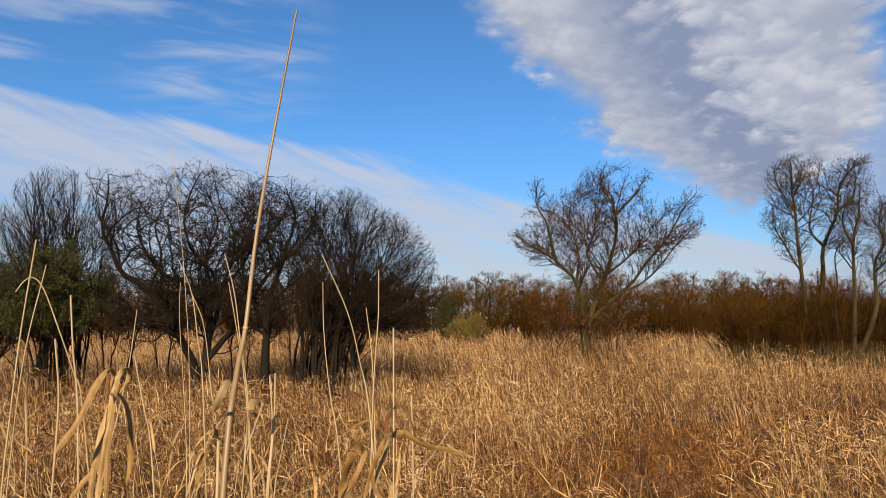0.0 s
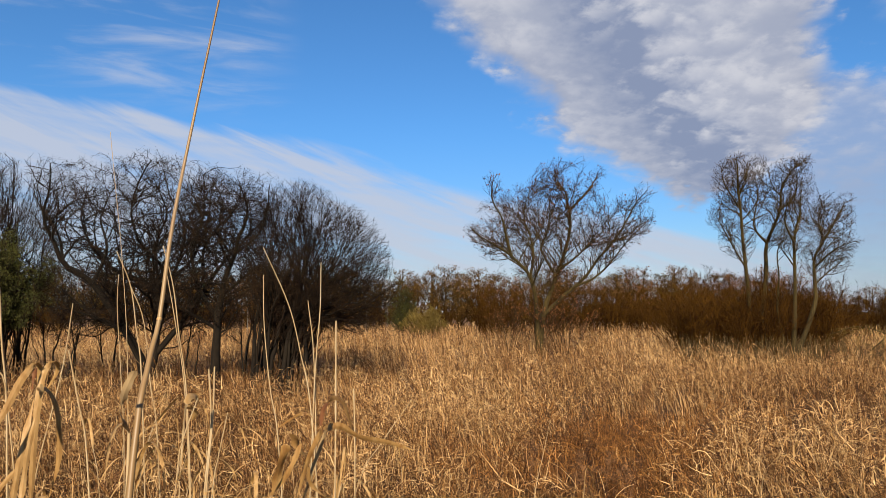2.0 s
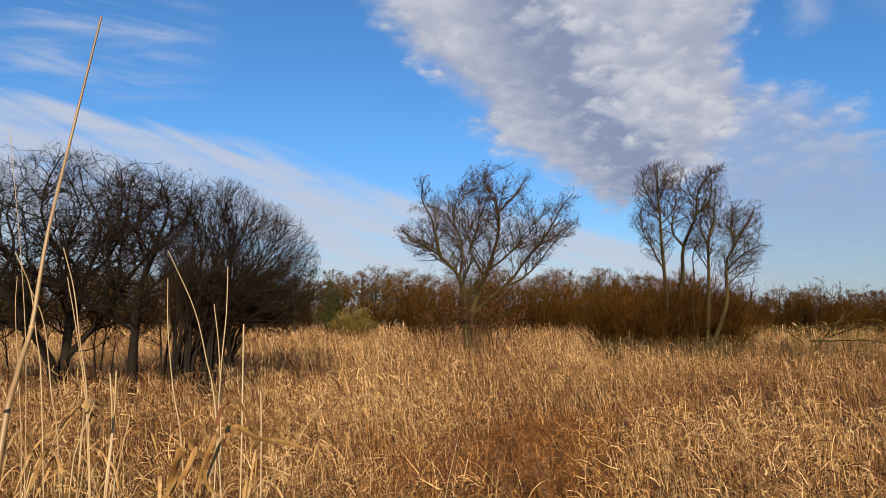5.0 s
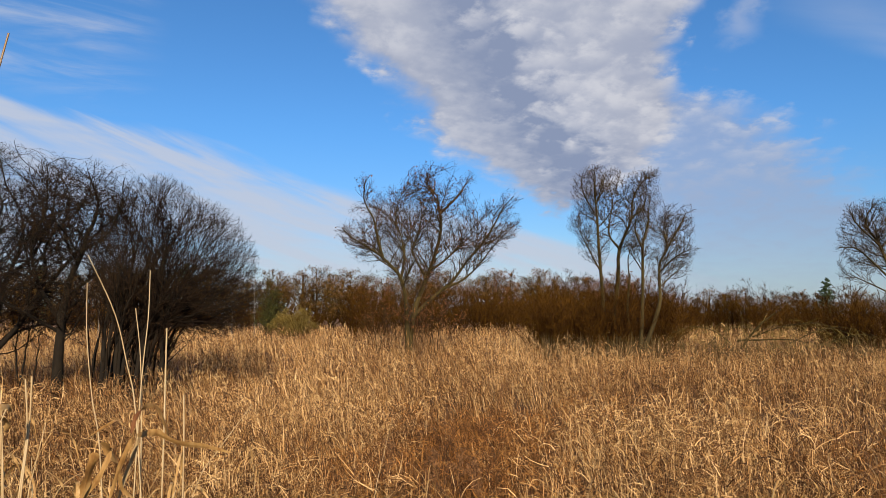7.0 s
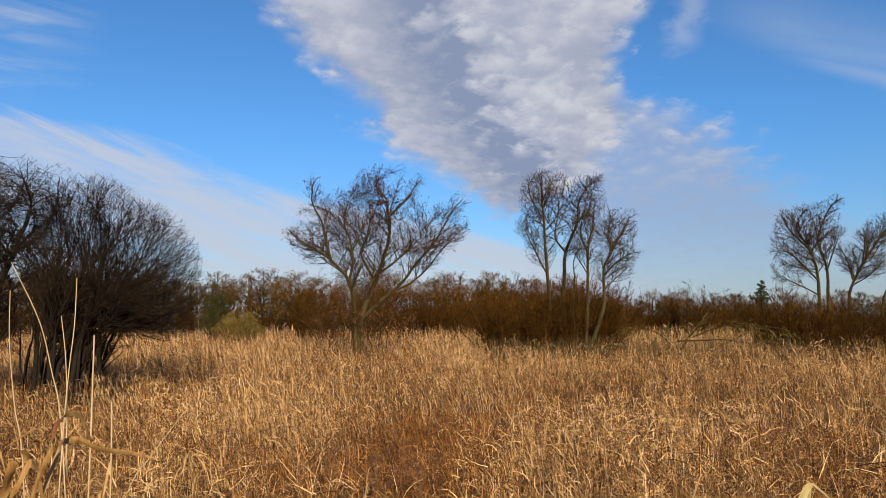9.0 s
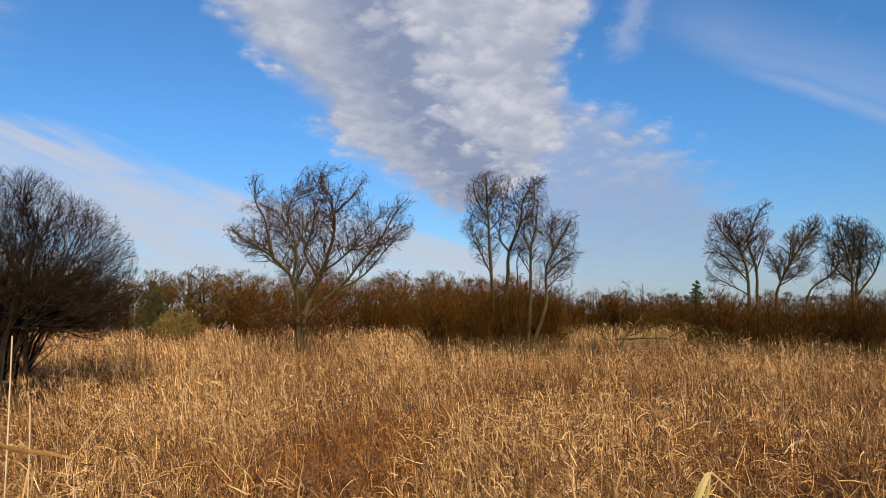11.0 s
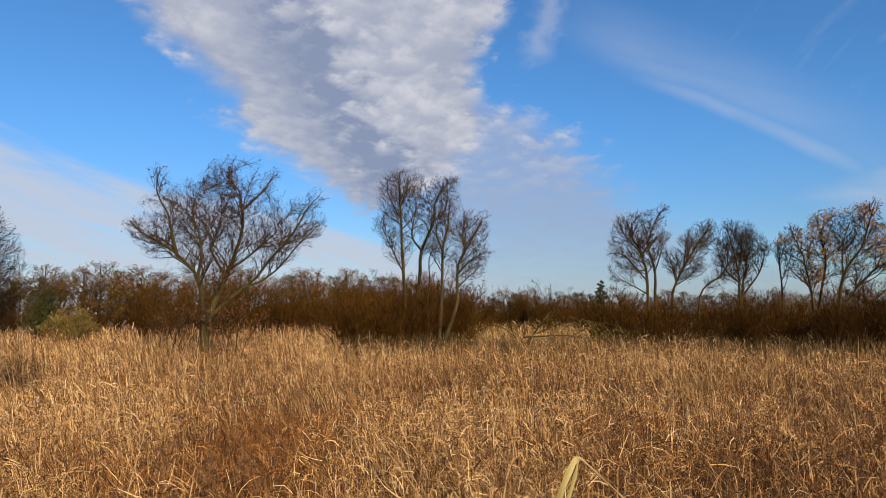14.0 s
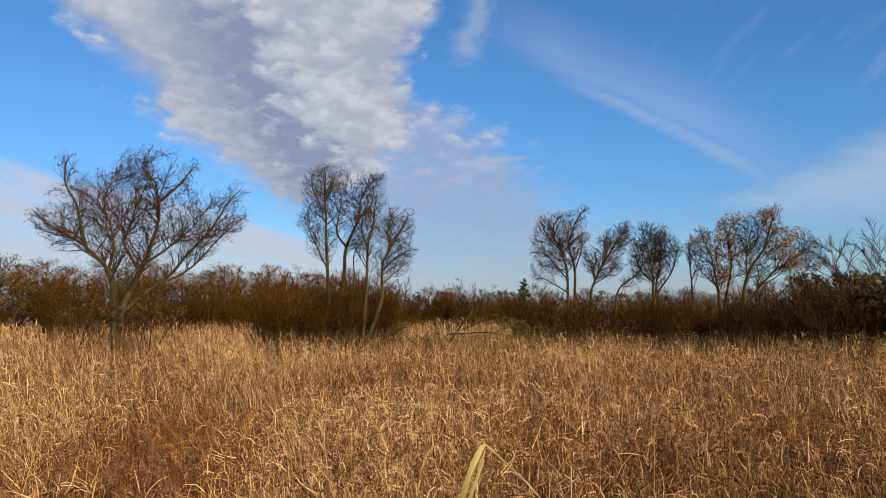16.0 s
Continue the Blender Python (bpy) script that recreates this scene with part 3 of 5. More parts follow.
meadow(16, 1.5, 22.0, 84, 314, 12000, 6000, 0.014, 2, "dry meadow grass behind the path", 1.5)


# ---- trees ----
def tree_thing(name, label, category, m, layers, group=""):
    """layers: (part name, mesh, label, kind)."""
    ob = new(name)
    ob.matrix_world = m
    for pname, me, plabel, kind in layers:
        part(pname, me, ob, plabel, kind)
    return tagged(ob, label, category, group)


def limb_tree(seed, controls, radii, crown, grow, twigs, mats, leaf=None, scale=1.0, wob=0.05, trunks=1, thin=3, up=0.1, jitter=0.2, keep=0.35, branch_r=0.011, spread=38, cone=0.0):
    """A bare tree: limbs set by hand, branches grown into its crown, and twigs on them.
    grow: (points to reach, step, reach, kill, tip radius); twigs: (count, length, radius)."""
    rng = np.random.default_rng(seed)
    controls = [[tuple(np.array(p) * scale) for p in c] for c in controls]
    crown = [tuple(np.array(c) * scale) for c in crown]
    P0, R0 = limbs_of(rng, controls, radii, 16, wob)
    grown, T = grown_wood(rng, P0, R0, crown, *grow, *twigs, up, jitter, keep, *mats, branch_r, thin, spread=spread, cone=cone)
    layers = each_piece("trunk", P0[:trunks], R0[:trunks], 9, mats[0]) + each_piece("limb", P0[trunks:], R0[trunks:], 7, mats[0]) + grown
    if leaf:
        mat, count, size, where = leaf
        layers.append(("foliage", mesh_of("foliage", *leaves_on(rng, T, count, size, 0.03, 0.3, where), mat), "scattered withered leaves", "stuff"))
    return layers


def fan_of_stems(rng, stems, height, spread, base, lean, r0):
    controls, radii = [], []
    for i in range(stems):
        a = i * 2.4 + rng.uniform(-0.4, 0.4)
        q = math.sqrt((i + 0.5) / stems) * rng.uniform(0.8, 1.1)
        bx, by = base[0] * rng.uniform(-1, 1), base[1] * rng.uniform(-1, 1)
        tx, ty = bx + spread[0] * q * math.cos(a) + lean[0], by + spread[1] * q * math.sin(a) + lean[1]
        h = height * (1.0 - 0.5 * q ** 2) * rng.uniform(0.85, 1.03)
        controls.append([(bx, by, -0.05), (bx + (tx - bx) * 0.2, by + (ty - by) * 0.2, h * 0.33), (bx + (tx - bx) * 0.58, by + (ty - by) * 0.58, h * 0.7), (tx, ty, h)])
        radii.append((r0 * rng.uniform(0.6, 1.3), 0.005))
    return limbs_of(rng, controls, radii, 12, 0.10)


def grown_shrub(seed, stems, height, spread, base, crown, grow, twigs, mats, r0=0.035, lean=(0, 0), up=0.15, jitter=0.15, keep=0.3, leaf=None, thin=3, branch_r=0.009, cone=0.16):
    """A many-stemmed shrub whose branches grow into a rounded crown."""
    rng = np.random.default_rng(seed)
    P0, R0 = fan_of_stems(rng, stems, height, spread, base, lean, r0)
    grown, T = grown_wood(rng, P0, R0, crown, *grow, *twigs, up, jitter, keep, *mats, branch_r, thin, spread=36, cone=cone)
    layers = each_piece("stem", P0, R0, 7, mats[0]) + grown
    if leaf:
        mat, count, size, where = leaf
        layers.append(("foliage", mesh_of("foliage", *leaves_on(rng, T, count, size, 0.04, 0.2, where), mat), "", "stuff"))
    return layers


def far_shrub(seed, stems, height, spread, base, counts, lengths, mat, twig_r, leaf=None, crown=None):
    """A dense shrub that stays far off: fine strips for its twigs."""
    rng = np.random.default_rng(seed)
    P0, R0 = fan_of_stems(rng, stems, height, spread, base, (0, 0), 0.014)
    P1, R1 = sprout(rng, P0, R0, counts[0], 0.1, lengths[0], 36, 0.15, 0.14, 6, 0.6, 0.006, crown)
    pick = [2, 4, 6, 8, 9, 11]
    P2, R2 = sprout(rng, np.concatenate([P0[:, pick], P1]), np.concatenate([R0[:, pick], R1]), counts[1], 0.15, lengths[1], 38, 0.15, 0.14, 4, 0.6, twig_r * 1.2, crown)
    P3, R3 = sprout(rng, P2, R2, counts[2], 0.1, lengths[2], 38, 0.15, 0.14, 2, 0.75, twig_r, crown)
    layers = [("brushwood", wood_mesh("brushwood", [(P0[:, ::3], R0[:, ::3], 3), (P1[:, ::2], R1[:, ::2], 1), (P2[:, [0, 1, 3]], R2[:, [0, 1, 3]], 1), (P3, R3, 1)], mat, False), "", "stuff")]
    if leaf:
        lm, count, size, where = leaf
        layers.append(("foliage", mesh_of("foliage", *leaves_on(rng, np.concatenate([P2[:, [0, 3]], P3]), count, size, 0.04, 0.2, where), lm), "", "stuff"))
    return layers


def resampled(P, R, k):
    """Paths brought to k points each."""
    f = np.linspace(0, P.shape[1] - 1, k)
    i = np.minimum(f.astype(int), P.shape[1] - 2)
    q = f - i
    return P[:, i] * (1 - q)[None, :, None] + P[:, i + 1] * q[None, :, None], R[:, i] * (1 - q) + R[:, i + 1] * q


def evenly(rng, P, R, count, cell):
    """The paths that fill the crown evenly: fewer are kept where they crowd, and the stunted ones go first."""
    key = np.floor(P[:, -1] / cell).astype(np.int64)
    _, where, crowd = np.unique(key @ np.array([1, 4001, 16008001]), return_inverse=True, return_counts=True)
    size = np.linalg.norm(P[:, -1] - P[:, 0], axis=1)
    weight = size ** 1.5 / crowd[where.ravel()] ** 0.85
    keep = rng.choice(len(P), count, replace=False, p=weight / weight.sum())
    return P[keep], R[keep]


def branched(rng, P0, R0, crown, levels, mats, pieces=1):
    """Branches upon branches: levels of (count, from where, length, angle, lift, crook, points, thinnest, sides).
    The first levels are pieces of their own, the rest one tangle of twigs. Returns the parts and the last twigs."""
    grown, layers, tangle = [(P0, R0)], [], []
    for i, (count, u0, length, spread, lift, crook, k, r_min, sides) in enumerate(levels):
        back = [resampled(P, R, 8) for P, R in grown[-2:]]
        P, R = sprout(rng, np.concatenate([p for p, _ in back]), np.concatenate([r for _, r in back]), count * 3, u0, length, spread, lift, crook, k, 0.62, r_min, crown, 0.3)
        P, R = evenly(rng, P, R, count, length * 0.5)
        grown.append((P, R))
        if i < pieces:
            layers += each_piece("branch", P, R, sides, mats[0])
        else:
            tangle.append((P, R, sides))
    layers.append(("crown", wood_mesh("crown", tangle, mats[1]), "tangle of fine bare twigs", "stuff"))
    return layers, grown[-1][0]


def deepened(rng, flat, depth):
    """Limbs drawn as the tree is seen, (across, height), given room in depth; a limb springs from the nearest one before it."""
    limbs = []
    for n, line in enumerate(flat):
        p = np.array([(x, 0.0, z) for x, z in line])
        y0 = 0.0
        if limbs:
            every = np.concatenate([curve_through(q, 24) for q in limbs])
            near = every[((every[:, [0, 2]] - p[0, [0, 2]]) ** 2).sum(1).argmin()]
            if np.hypot(*(near[[0, 2]] - p[0, [0, 2]])) < 0.3:
                p[0], y0 = near, near[1]
            elif p[0, 2] < 1.0:
                y0 = rng.uniform(-0.2, 0.2)
        reach = depth * rng.uniform(0.35, 1.0) * (1 if n % 2 else -1)
        rise = np.clip((p[:, 2] - p[0, 2]) / max(0.8, p[-1, 2] - p[0, 2]), 0, 1)
        p[:, 1] = y0 + reach * rise ** 1.3
        limbs.append([tuple(v) for v in p])
    return limbs


def bough_tree(seed, flat, radii, crown, levels, mats, depth=1.0, leaf=None, trunks=1, wob=0.05, pieces=1, rim=0.45):
    """A bare tree with its main limbs set by hand."""
    rng = np.random.default_rng(seed)
    P0, R0 = limbs_of(rng, deepened(rng, flat, depth), radii, 18, wob)
    crown = crown + [(*p[-1] - 0.15 * unit(p[-1] - p[-4]), rim, rim, rim) for p in P0]
    grown, T = branched(rng, P0, R0, crown, levels, mats, pieces)
    layers = each_piece("trunk", P0[:trunks], R0[:trunks], 9, mats[0]) + each_piece("limb", P0[trunks:], R0[trunks:], 7, mats[0]) + grown
    if leaf:
        mat, count, size, where = leaf
        layers.append(("foliage", mesh_of("foliage", *leaves_on(rng, T, count, size, 0.03, 0.3, where), mat), "scattered withered leaves", "stuff"))
    return layers


def domed_shrub(seed, stems, base, crown, levels, mats, r0=0.04, low=1.3, clear=0.9, leaf=None, pieces=1):
    """A many-stemmed shrub: stems rise from a narrow foot and fan out to the rim of the crown."""
    rng = np.random.default_rng(seed)
    controls, radii = [], []
    for i in range(stems):
        cx, cy, cz, rx, ry, rz = crown[i % len(crown)]
        v = unit(rng.normal(size=3))
        v[2] = abs(v[2]) * 1.1 - 0.25
        end = np.array([cx, cy, cz]) + unit(v) * np.array([rx, ry, rz]) * rng.uniform(0.55, 0.93)
        end[2] = max(end[2], low)
        lean = np.clip((end[0] - cx) / rx, -1, 1)
        foot = np.array([base[0] + base[2] * np.clip(lean * 0.6 + rng.uniform(-0.6, 0.6), -1, 1), base[1] * rng.uniform(-1, 1), -0.05])
        out = end - foot
        knee = min(clear, end[2] * 0.75)
        controls.append([tuple(foot), tuple(foot + np.array([out[0] * 0.05, out[1] * 0.05, knee * 0.55])), tuple(foot + np.array([out[0] * 0.2, out[1] * 0.2, knee * 1.15])),
                         tuple(foot + np.array([out[0] * 0.62, out[1] * 0.62, knee * 0.8 + (end[2] - knee * 0.8) * 0.62])), tuple(end)])
        radii.append((r0 * (1.25 if i % 3 == 0 else rng.uniform(0.4, 0.8)), 0.006))
    P0, R0 = limbs_of(rng, controls, radii, 16, 0.07)
    grown, T = branched(rng, P0, R0, crown, levels, mats, pieces)
    layers = each_piece("stem", P0, R0, 7, mats[0]) + grown
    if leaf:
        mat, count, size, where = leaf
        layers.append(("foliage", mesh_of("foliage", *leaves_on(rng, T, count, size, 0.04, 0.2, where), mat), "", "stuff"))
    return layers


# vase-shaped tree on the open meadow
tree_thing("bare_tree", "bare spreading tree with a few withered brown leaves, in tall grass", "tree", place(11.5, 24.5), bough_tree(
    21,
    [[(0.25, -0.1), (0.20, 1.12), (0.15, 1.96), (-0.02, 2.9), (-0.55, 3.54), (-1.08, 3.96), (-1.71, 4.27), (-2.15, 4.7)],
     [(0.29, -0.1), (0.33, 1.02), (0.51, 1.96), (0.88, 2.91), (1.14, 3.65), (1.40, 4.72), (1.40, 5.59), (1.24, 6.46), (0.75, 7.0), (0.95, 7.3)],
     [(-0.66, 3.62), (-0.87, 4.38), (-0.99, 5.02), (-1.31, 5.66), (-1.21, 6.3)],
     [(-0.02, 2.9), (0.08, 3.75), (-0.03, 4.5), (-0.25, 5.24), (0.02, 6.3)],
     [(0.09, 2.8), (0.2, 3.05), (0.45, 3.54)],
     [(1.40, 5.59), (2.10, 6.25), (2.55, 6.9), (2.75, 7.2)],
     [(0.88, 2.91), (0.39, 3.97), (0.55, 4.5), (0.71, 5.26), (0.60, 5.9)],
     [(1.03, 3.15), (1.56, 3.65), (2.10, 4.19), (2.64, 4.79), (2.42, 5.49)],
     [(0.46, 1.7), (1.14, 2.27), (1.88, 2.91), (2.42, 3.66), (3.07, 4.42), (3.55, 5.4), (3.95, 5.95)],
     [(1.57, 2.64), (2.20, 2.9), (2.85, 3.45), (3.61, 4.31), (4.35, 5.0)]],
    [(0.115, 0.014), (0.135, 0.012), (0.06, 0.012), (0.06, 0.012), (0.05, 0.02), (0.055, 0.011), (0.055, 0.012), (0.055, 0.012), (0.085, 0.012), (0.055, 0.012)],
    [(-1.05, 0, 4.75, 1.3, 1.3, 1.35), (-0.45, 0, 5.3, 1.25, 1.3, 1.25), (0.95, 0, 5.6, 1.25, 1.3, 1.9), (1.9, 0, 6.4, 1.1, 1.0, 1.1), (2.6, 0, 4.5, 1.2, 1.2, 1.2), (3.6, 0, 5.05, 0.95, 1.0, 1.05), (0.7, 0, 3.6, 1.7, 1.0, 1.0)],
    [(130, 0.3, 1.6, 46, 0.06, 0.17, 9, 0.008, 5), (850, 0.15, 0.95, 42, 0.06, 0.16, 7, 0.0056, 3), (4300, 0.15, 0.5, 42, 0.05, 0.17, 4, 0.005, 1), (9000, 0.2, 0.24, 44, 0.04, 0.13, 3, 0.004, 1)],
    (M_BARK, M_TWIG), 1.3, (M_RUSSET, 2600, 0.036, None), 2, 0.035))

# tall group of slender trunks
tree_thing("bare_tree", "tall bare multi-stemmed tree with slender pale trunks above dark brush", "tree", place(30.3, 25.5), bough_tree(
    22,
    [[(-0.58, -0.1), (-0.70, 1.58), (-0.74, 2.72), (-0.84, 4.0), (-0.90, 5.17), (-1.05, 6.09), (-1.10, 6.8), (-1.2, 7.2)],
     [(-0.29, -0.1), (-0.18, 2.71), (-0.09, 3.99), (0.37, 5.13), (0.45, 5.9), (0.78, 6.55), (1.3, 6.95)],
     [(0.54, -0.1), (0.73, 2.2), (0.78, 4.09), (1.04, 4.85), (1.19, 5.6)],
     [(0.72, -0.1), (1.26, 1.83), (1.34, 2.57), (1.37, 3.57), (1.69, 4.2), (1.59, 5.0), (1.76, 5.55)],
     [(0.26, -0.1), (0.16, 1.58), (0.26, 2.96), (0.22, 3.85), (0.60, 4.35)],
     [(-0.09, 3.99), (-0.45, 4.77), (-0.29, 5.93), (-0.40, 6.9)],
     [(0.75, 3.84), (0.49, 4.74), (0.63, 5.5)],
     [(1.69, 4.2), (2.19, 5.06), (2.4, 5.55)],
     [(1.38, 3.07), (1.92, 3.75), (2.5, 3.99)],
     [(1.34, 2.7), (1.78, 3.07), (2.3, 3.5)],
     [(-0.79, 3.36), (-1.35, 4.41), (-1.65, 5.2)],
     [(-0.92, 5.43), (-1.35, 6.3), (-1.4, 6.9)],
     [(0.37, 5.13), (0.88, 5.75), (1.02, 6.45)]],
    [(0.10, 0.012), (0.095, 0.012), (0.085, 0.012), (0.09, 0.012), (0.045, 0.01), (0.05, 0.01), (0.045, 0.01), (0.045, 0.01), (0.04, 0.01), (0.035, 0.01), (0.035, 0.01), (0.035, 0.01), (0.04, 0.01)],
    [(-1.15, 0, 5.9, 0.75, 0.9, 1.45), (-0.5, 0, 6.2, 0.9, 0.9, 1.2), (0.75, 0, 6.2, 0.8, 0.9, 0.95), (0.6, 0, 4.9, 0.8, 0.8, 1.0), (1.9, 0, 4.7, 0.8, 0.8, 1.15), (1.7, 0, 3.6, 0.9, 0.7, 0.7), (-1.0, 0, 4.3, 0.7, 0.7, 0.8)],
    [(130, 0.35, 1.2, 48, 0.05, 0.17, 9, 0.0075, 5), (850, 0.15, 0.75, 44, 0.05, 0.18, 6, 0.0053, 3), (4000, 0.15, 0.42, 44, 0.03, 0.18, 4, 0.0047, 1), (9000, 0.2, 0.21, 46, 0.03, 0.14, 3, 0.0038, 1)],
    (M_BARK, M_GREYTWIG), 0.9, None, 5, 0.03))

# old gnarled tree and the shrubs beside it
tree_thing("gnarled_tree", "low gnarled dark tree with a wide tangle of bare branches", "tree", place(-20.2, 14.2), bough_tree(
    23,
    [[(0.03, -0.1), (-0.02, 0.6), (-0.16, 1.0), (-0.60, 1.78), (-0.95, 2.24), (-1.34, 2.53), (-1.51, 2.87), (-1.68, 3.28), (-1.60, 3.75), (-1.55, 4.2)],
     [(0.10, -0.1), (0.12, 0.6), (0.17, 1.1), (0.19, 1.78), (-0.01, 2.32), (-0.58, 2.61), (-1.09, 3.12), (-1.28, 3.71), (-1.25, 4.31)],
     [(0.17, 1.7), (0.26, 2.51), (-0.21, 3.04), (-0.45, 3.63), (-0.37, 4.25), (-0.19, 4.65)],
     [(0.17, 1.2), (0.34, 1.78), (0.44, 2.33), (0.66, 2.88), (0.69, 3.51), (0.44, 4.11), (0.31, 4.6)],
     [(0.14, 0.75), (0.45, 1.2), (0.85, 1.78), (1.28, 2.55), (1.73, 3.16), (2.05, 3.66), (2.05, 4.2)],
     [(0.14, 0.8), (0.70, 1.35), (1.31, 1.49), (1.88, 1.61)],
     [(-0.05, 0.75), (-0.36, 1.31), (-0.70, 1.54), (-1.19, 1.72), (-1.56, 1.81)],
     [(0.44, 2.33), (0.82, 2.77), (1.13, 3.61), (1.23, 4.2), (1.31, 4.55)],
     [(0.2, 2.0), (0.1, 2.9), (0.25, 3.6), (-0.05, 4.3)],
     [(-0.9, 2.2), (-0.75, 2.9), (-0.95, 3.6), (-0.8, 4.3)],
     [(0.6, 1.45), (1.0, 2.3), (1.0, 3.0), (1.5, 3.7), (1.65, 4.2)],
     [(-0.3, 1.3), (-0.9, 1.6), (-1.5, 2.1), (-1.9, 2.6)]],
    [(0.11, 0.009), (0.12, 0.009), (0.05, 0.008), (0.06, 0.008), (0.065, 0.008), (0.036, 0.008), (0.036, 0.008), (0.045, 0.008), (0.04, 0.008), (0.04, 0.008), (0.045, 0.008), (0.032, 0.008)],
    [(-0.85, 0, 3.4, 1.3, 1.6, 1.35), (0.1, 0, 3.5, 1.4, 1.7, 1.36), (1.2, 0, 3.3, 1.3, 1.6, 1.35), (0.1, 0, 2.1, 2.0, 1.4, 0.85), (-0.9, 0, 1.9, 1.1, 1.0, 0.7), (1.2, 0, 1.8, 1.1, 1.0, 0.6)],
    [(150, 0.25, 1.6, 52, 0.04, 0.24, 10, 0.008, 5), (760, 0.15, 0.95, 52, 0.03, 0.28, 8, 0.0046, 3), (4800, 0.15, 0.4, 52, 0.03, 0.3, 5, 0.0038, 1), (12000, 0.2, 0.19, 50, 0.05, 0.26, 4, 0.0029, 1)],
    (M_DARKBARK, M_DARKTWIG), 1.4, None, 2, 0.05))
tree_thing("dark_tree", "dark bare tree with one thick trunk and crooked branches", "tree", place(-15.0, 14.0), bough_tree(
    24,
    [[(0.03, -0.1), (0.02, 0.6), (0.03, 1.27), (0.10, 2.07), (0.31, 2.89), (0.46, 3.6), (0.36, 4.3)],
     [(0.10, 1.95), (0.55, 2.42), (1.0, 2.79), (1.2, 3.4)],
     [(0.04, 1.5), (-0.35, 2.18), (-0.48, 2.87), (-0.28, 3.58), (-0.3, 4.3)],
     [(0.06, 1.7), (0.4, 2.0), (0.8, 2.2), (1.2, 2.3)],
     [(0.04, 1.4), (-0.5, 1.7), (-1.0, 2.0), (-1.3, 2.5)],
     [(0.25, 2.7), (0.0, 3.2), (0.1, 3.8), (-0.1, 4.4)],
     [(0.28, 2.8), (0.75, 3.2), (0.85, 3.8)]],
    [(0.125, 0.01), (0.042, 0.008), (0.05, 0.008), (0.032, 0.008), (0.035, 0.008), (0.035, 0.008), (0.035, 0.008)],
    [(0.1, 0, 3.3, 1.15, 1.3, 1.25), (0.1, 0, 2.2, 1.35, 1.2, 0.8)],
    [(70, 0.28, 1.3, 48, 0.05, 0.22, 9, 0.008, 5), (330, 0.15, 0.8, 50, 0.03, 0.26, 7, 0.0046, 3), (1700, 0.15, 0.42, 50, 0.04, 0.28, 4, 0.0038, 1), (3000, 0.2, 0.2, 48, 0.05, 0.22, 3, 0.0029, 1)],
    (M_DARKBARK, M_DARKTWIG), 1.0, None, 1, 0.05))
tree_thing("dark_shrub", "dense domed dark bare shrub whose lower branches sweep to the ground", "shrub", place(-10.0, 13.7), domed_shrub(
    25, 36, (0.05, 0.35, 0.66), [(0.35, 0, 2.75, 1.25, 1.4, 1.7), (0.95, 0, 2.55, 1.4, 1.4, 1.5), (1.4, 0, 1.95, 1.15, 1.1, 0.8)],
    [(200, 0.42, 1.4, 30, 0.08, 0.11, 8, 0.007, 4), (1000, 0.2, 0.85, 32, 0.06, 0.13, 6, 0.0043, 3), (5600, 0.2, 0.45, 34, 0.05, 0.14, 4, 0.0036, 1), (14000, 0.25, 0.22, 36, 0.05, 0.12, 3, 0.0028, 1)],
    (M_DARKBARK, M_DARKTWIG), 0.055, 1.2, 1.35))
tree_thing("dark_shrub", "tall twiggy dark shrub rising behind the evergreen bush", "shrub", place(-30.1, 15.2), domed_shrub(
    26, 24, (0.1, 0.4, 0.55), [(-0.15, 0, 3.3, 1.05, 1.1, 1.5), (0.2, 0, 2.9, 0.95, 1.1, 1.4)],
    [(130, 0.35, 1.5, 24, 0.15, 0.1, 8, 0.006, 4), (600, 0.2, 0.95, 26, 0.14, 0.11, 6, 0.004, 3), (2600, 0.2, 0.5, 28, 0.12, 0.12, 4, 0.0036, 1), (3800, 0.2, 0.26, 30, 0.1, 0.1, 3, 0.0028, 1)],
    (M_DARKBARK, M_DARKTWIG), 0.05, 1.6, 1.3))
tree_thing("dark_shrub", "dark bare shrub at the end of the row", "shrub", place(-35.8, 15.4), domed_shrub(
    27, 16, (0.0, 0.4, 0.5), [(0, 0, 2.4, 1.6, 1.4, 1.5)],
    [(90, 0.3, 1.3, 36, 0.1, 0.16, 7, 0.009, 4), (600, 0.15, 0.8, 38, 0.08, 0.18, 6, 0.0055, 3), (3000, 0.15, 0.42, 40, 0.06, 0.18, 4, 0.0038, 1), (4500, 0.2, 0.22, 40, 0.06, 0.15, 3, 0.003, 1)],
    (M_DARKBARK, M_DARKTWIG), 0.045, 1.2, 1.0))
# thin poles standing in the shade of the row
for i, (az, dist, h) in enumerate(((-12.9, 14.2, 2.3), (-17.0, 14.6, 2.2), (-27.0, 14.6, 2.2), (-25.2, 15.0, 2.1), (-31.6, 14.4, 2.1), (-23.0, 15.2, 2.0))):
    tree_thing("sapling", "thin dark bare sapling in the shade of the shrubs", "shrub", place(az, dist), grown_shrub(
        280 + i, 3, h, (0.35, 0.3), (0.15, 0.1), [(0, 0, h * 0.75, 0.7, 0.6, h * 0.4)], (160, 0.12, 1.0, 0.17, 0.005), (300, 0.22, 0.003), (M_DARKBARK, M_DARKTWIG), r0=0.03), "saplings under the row")


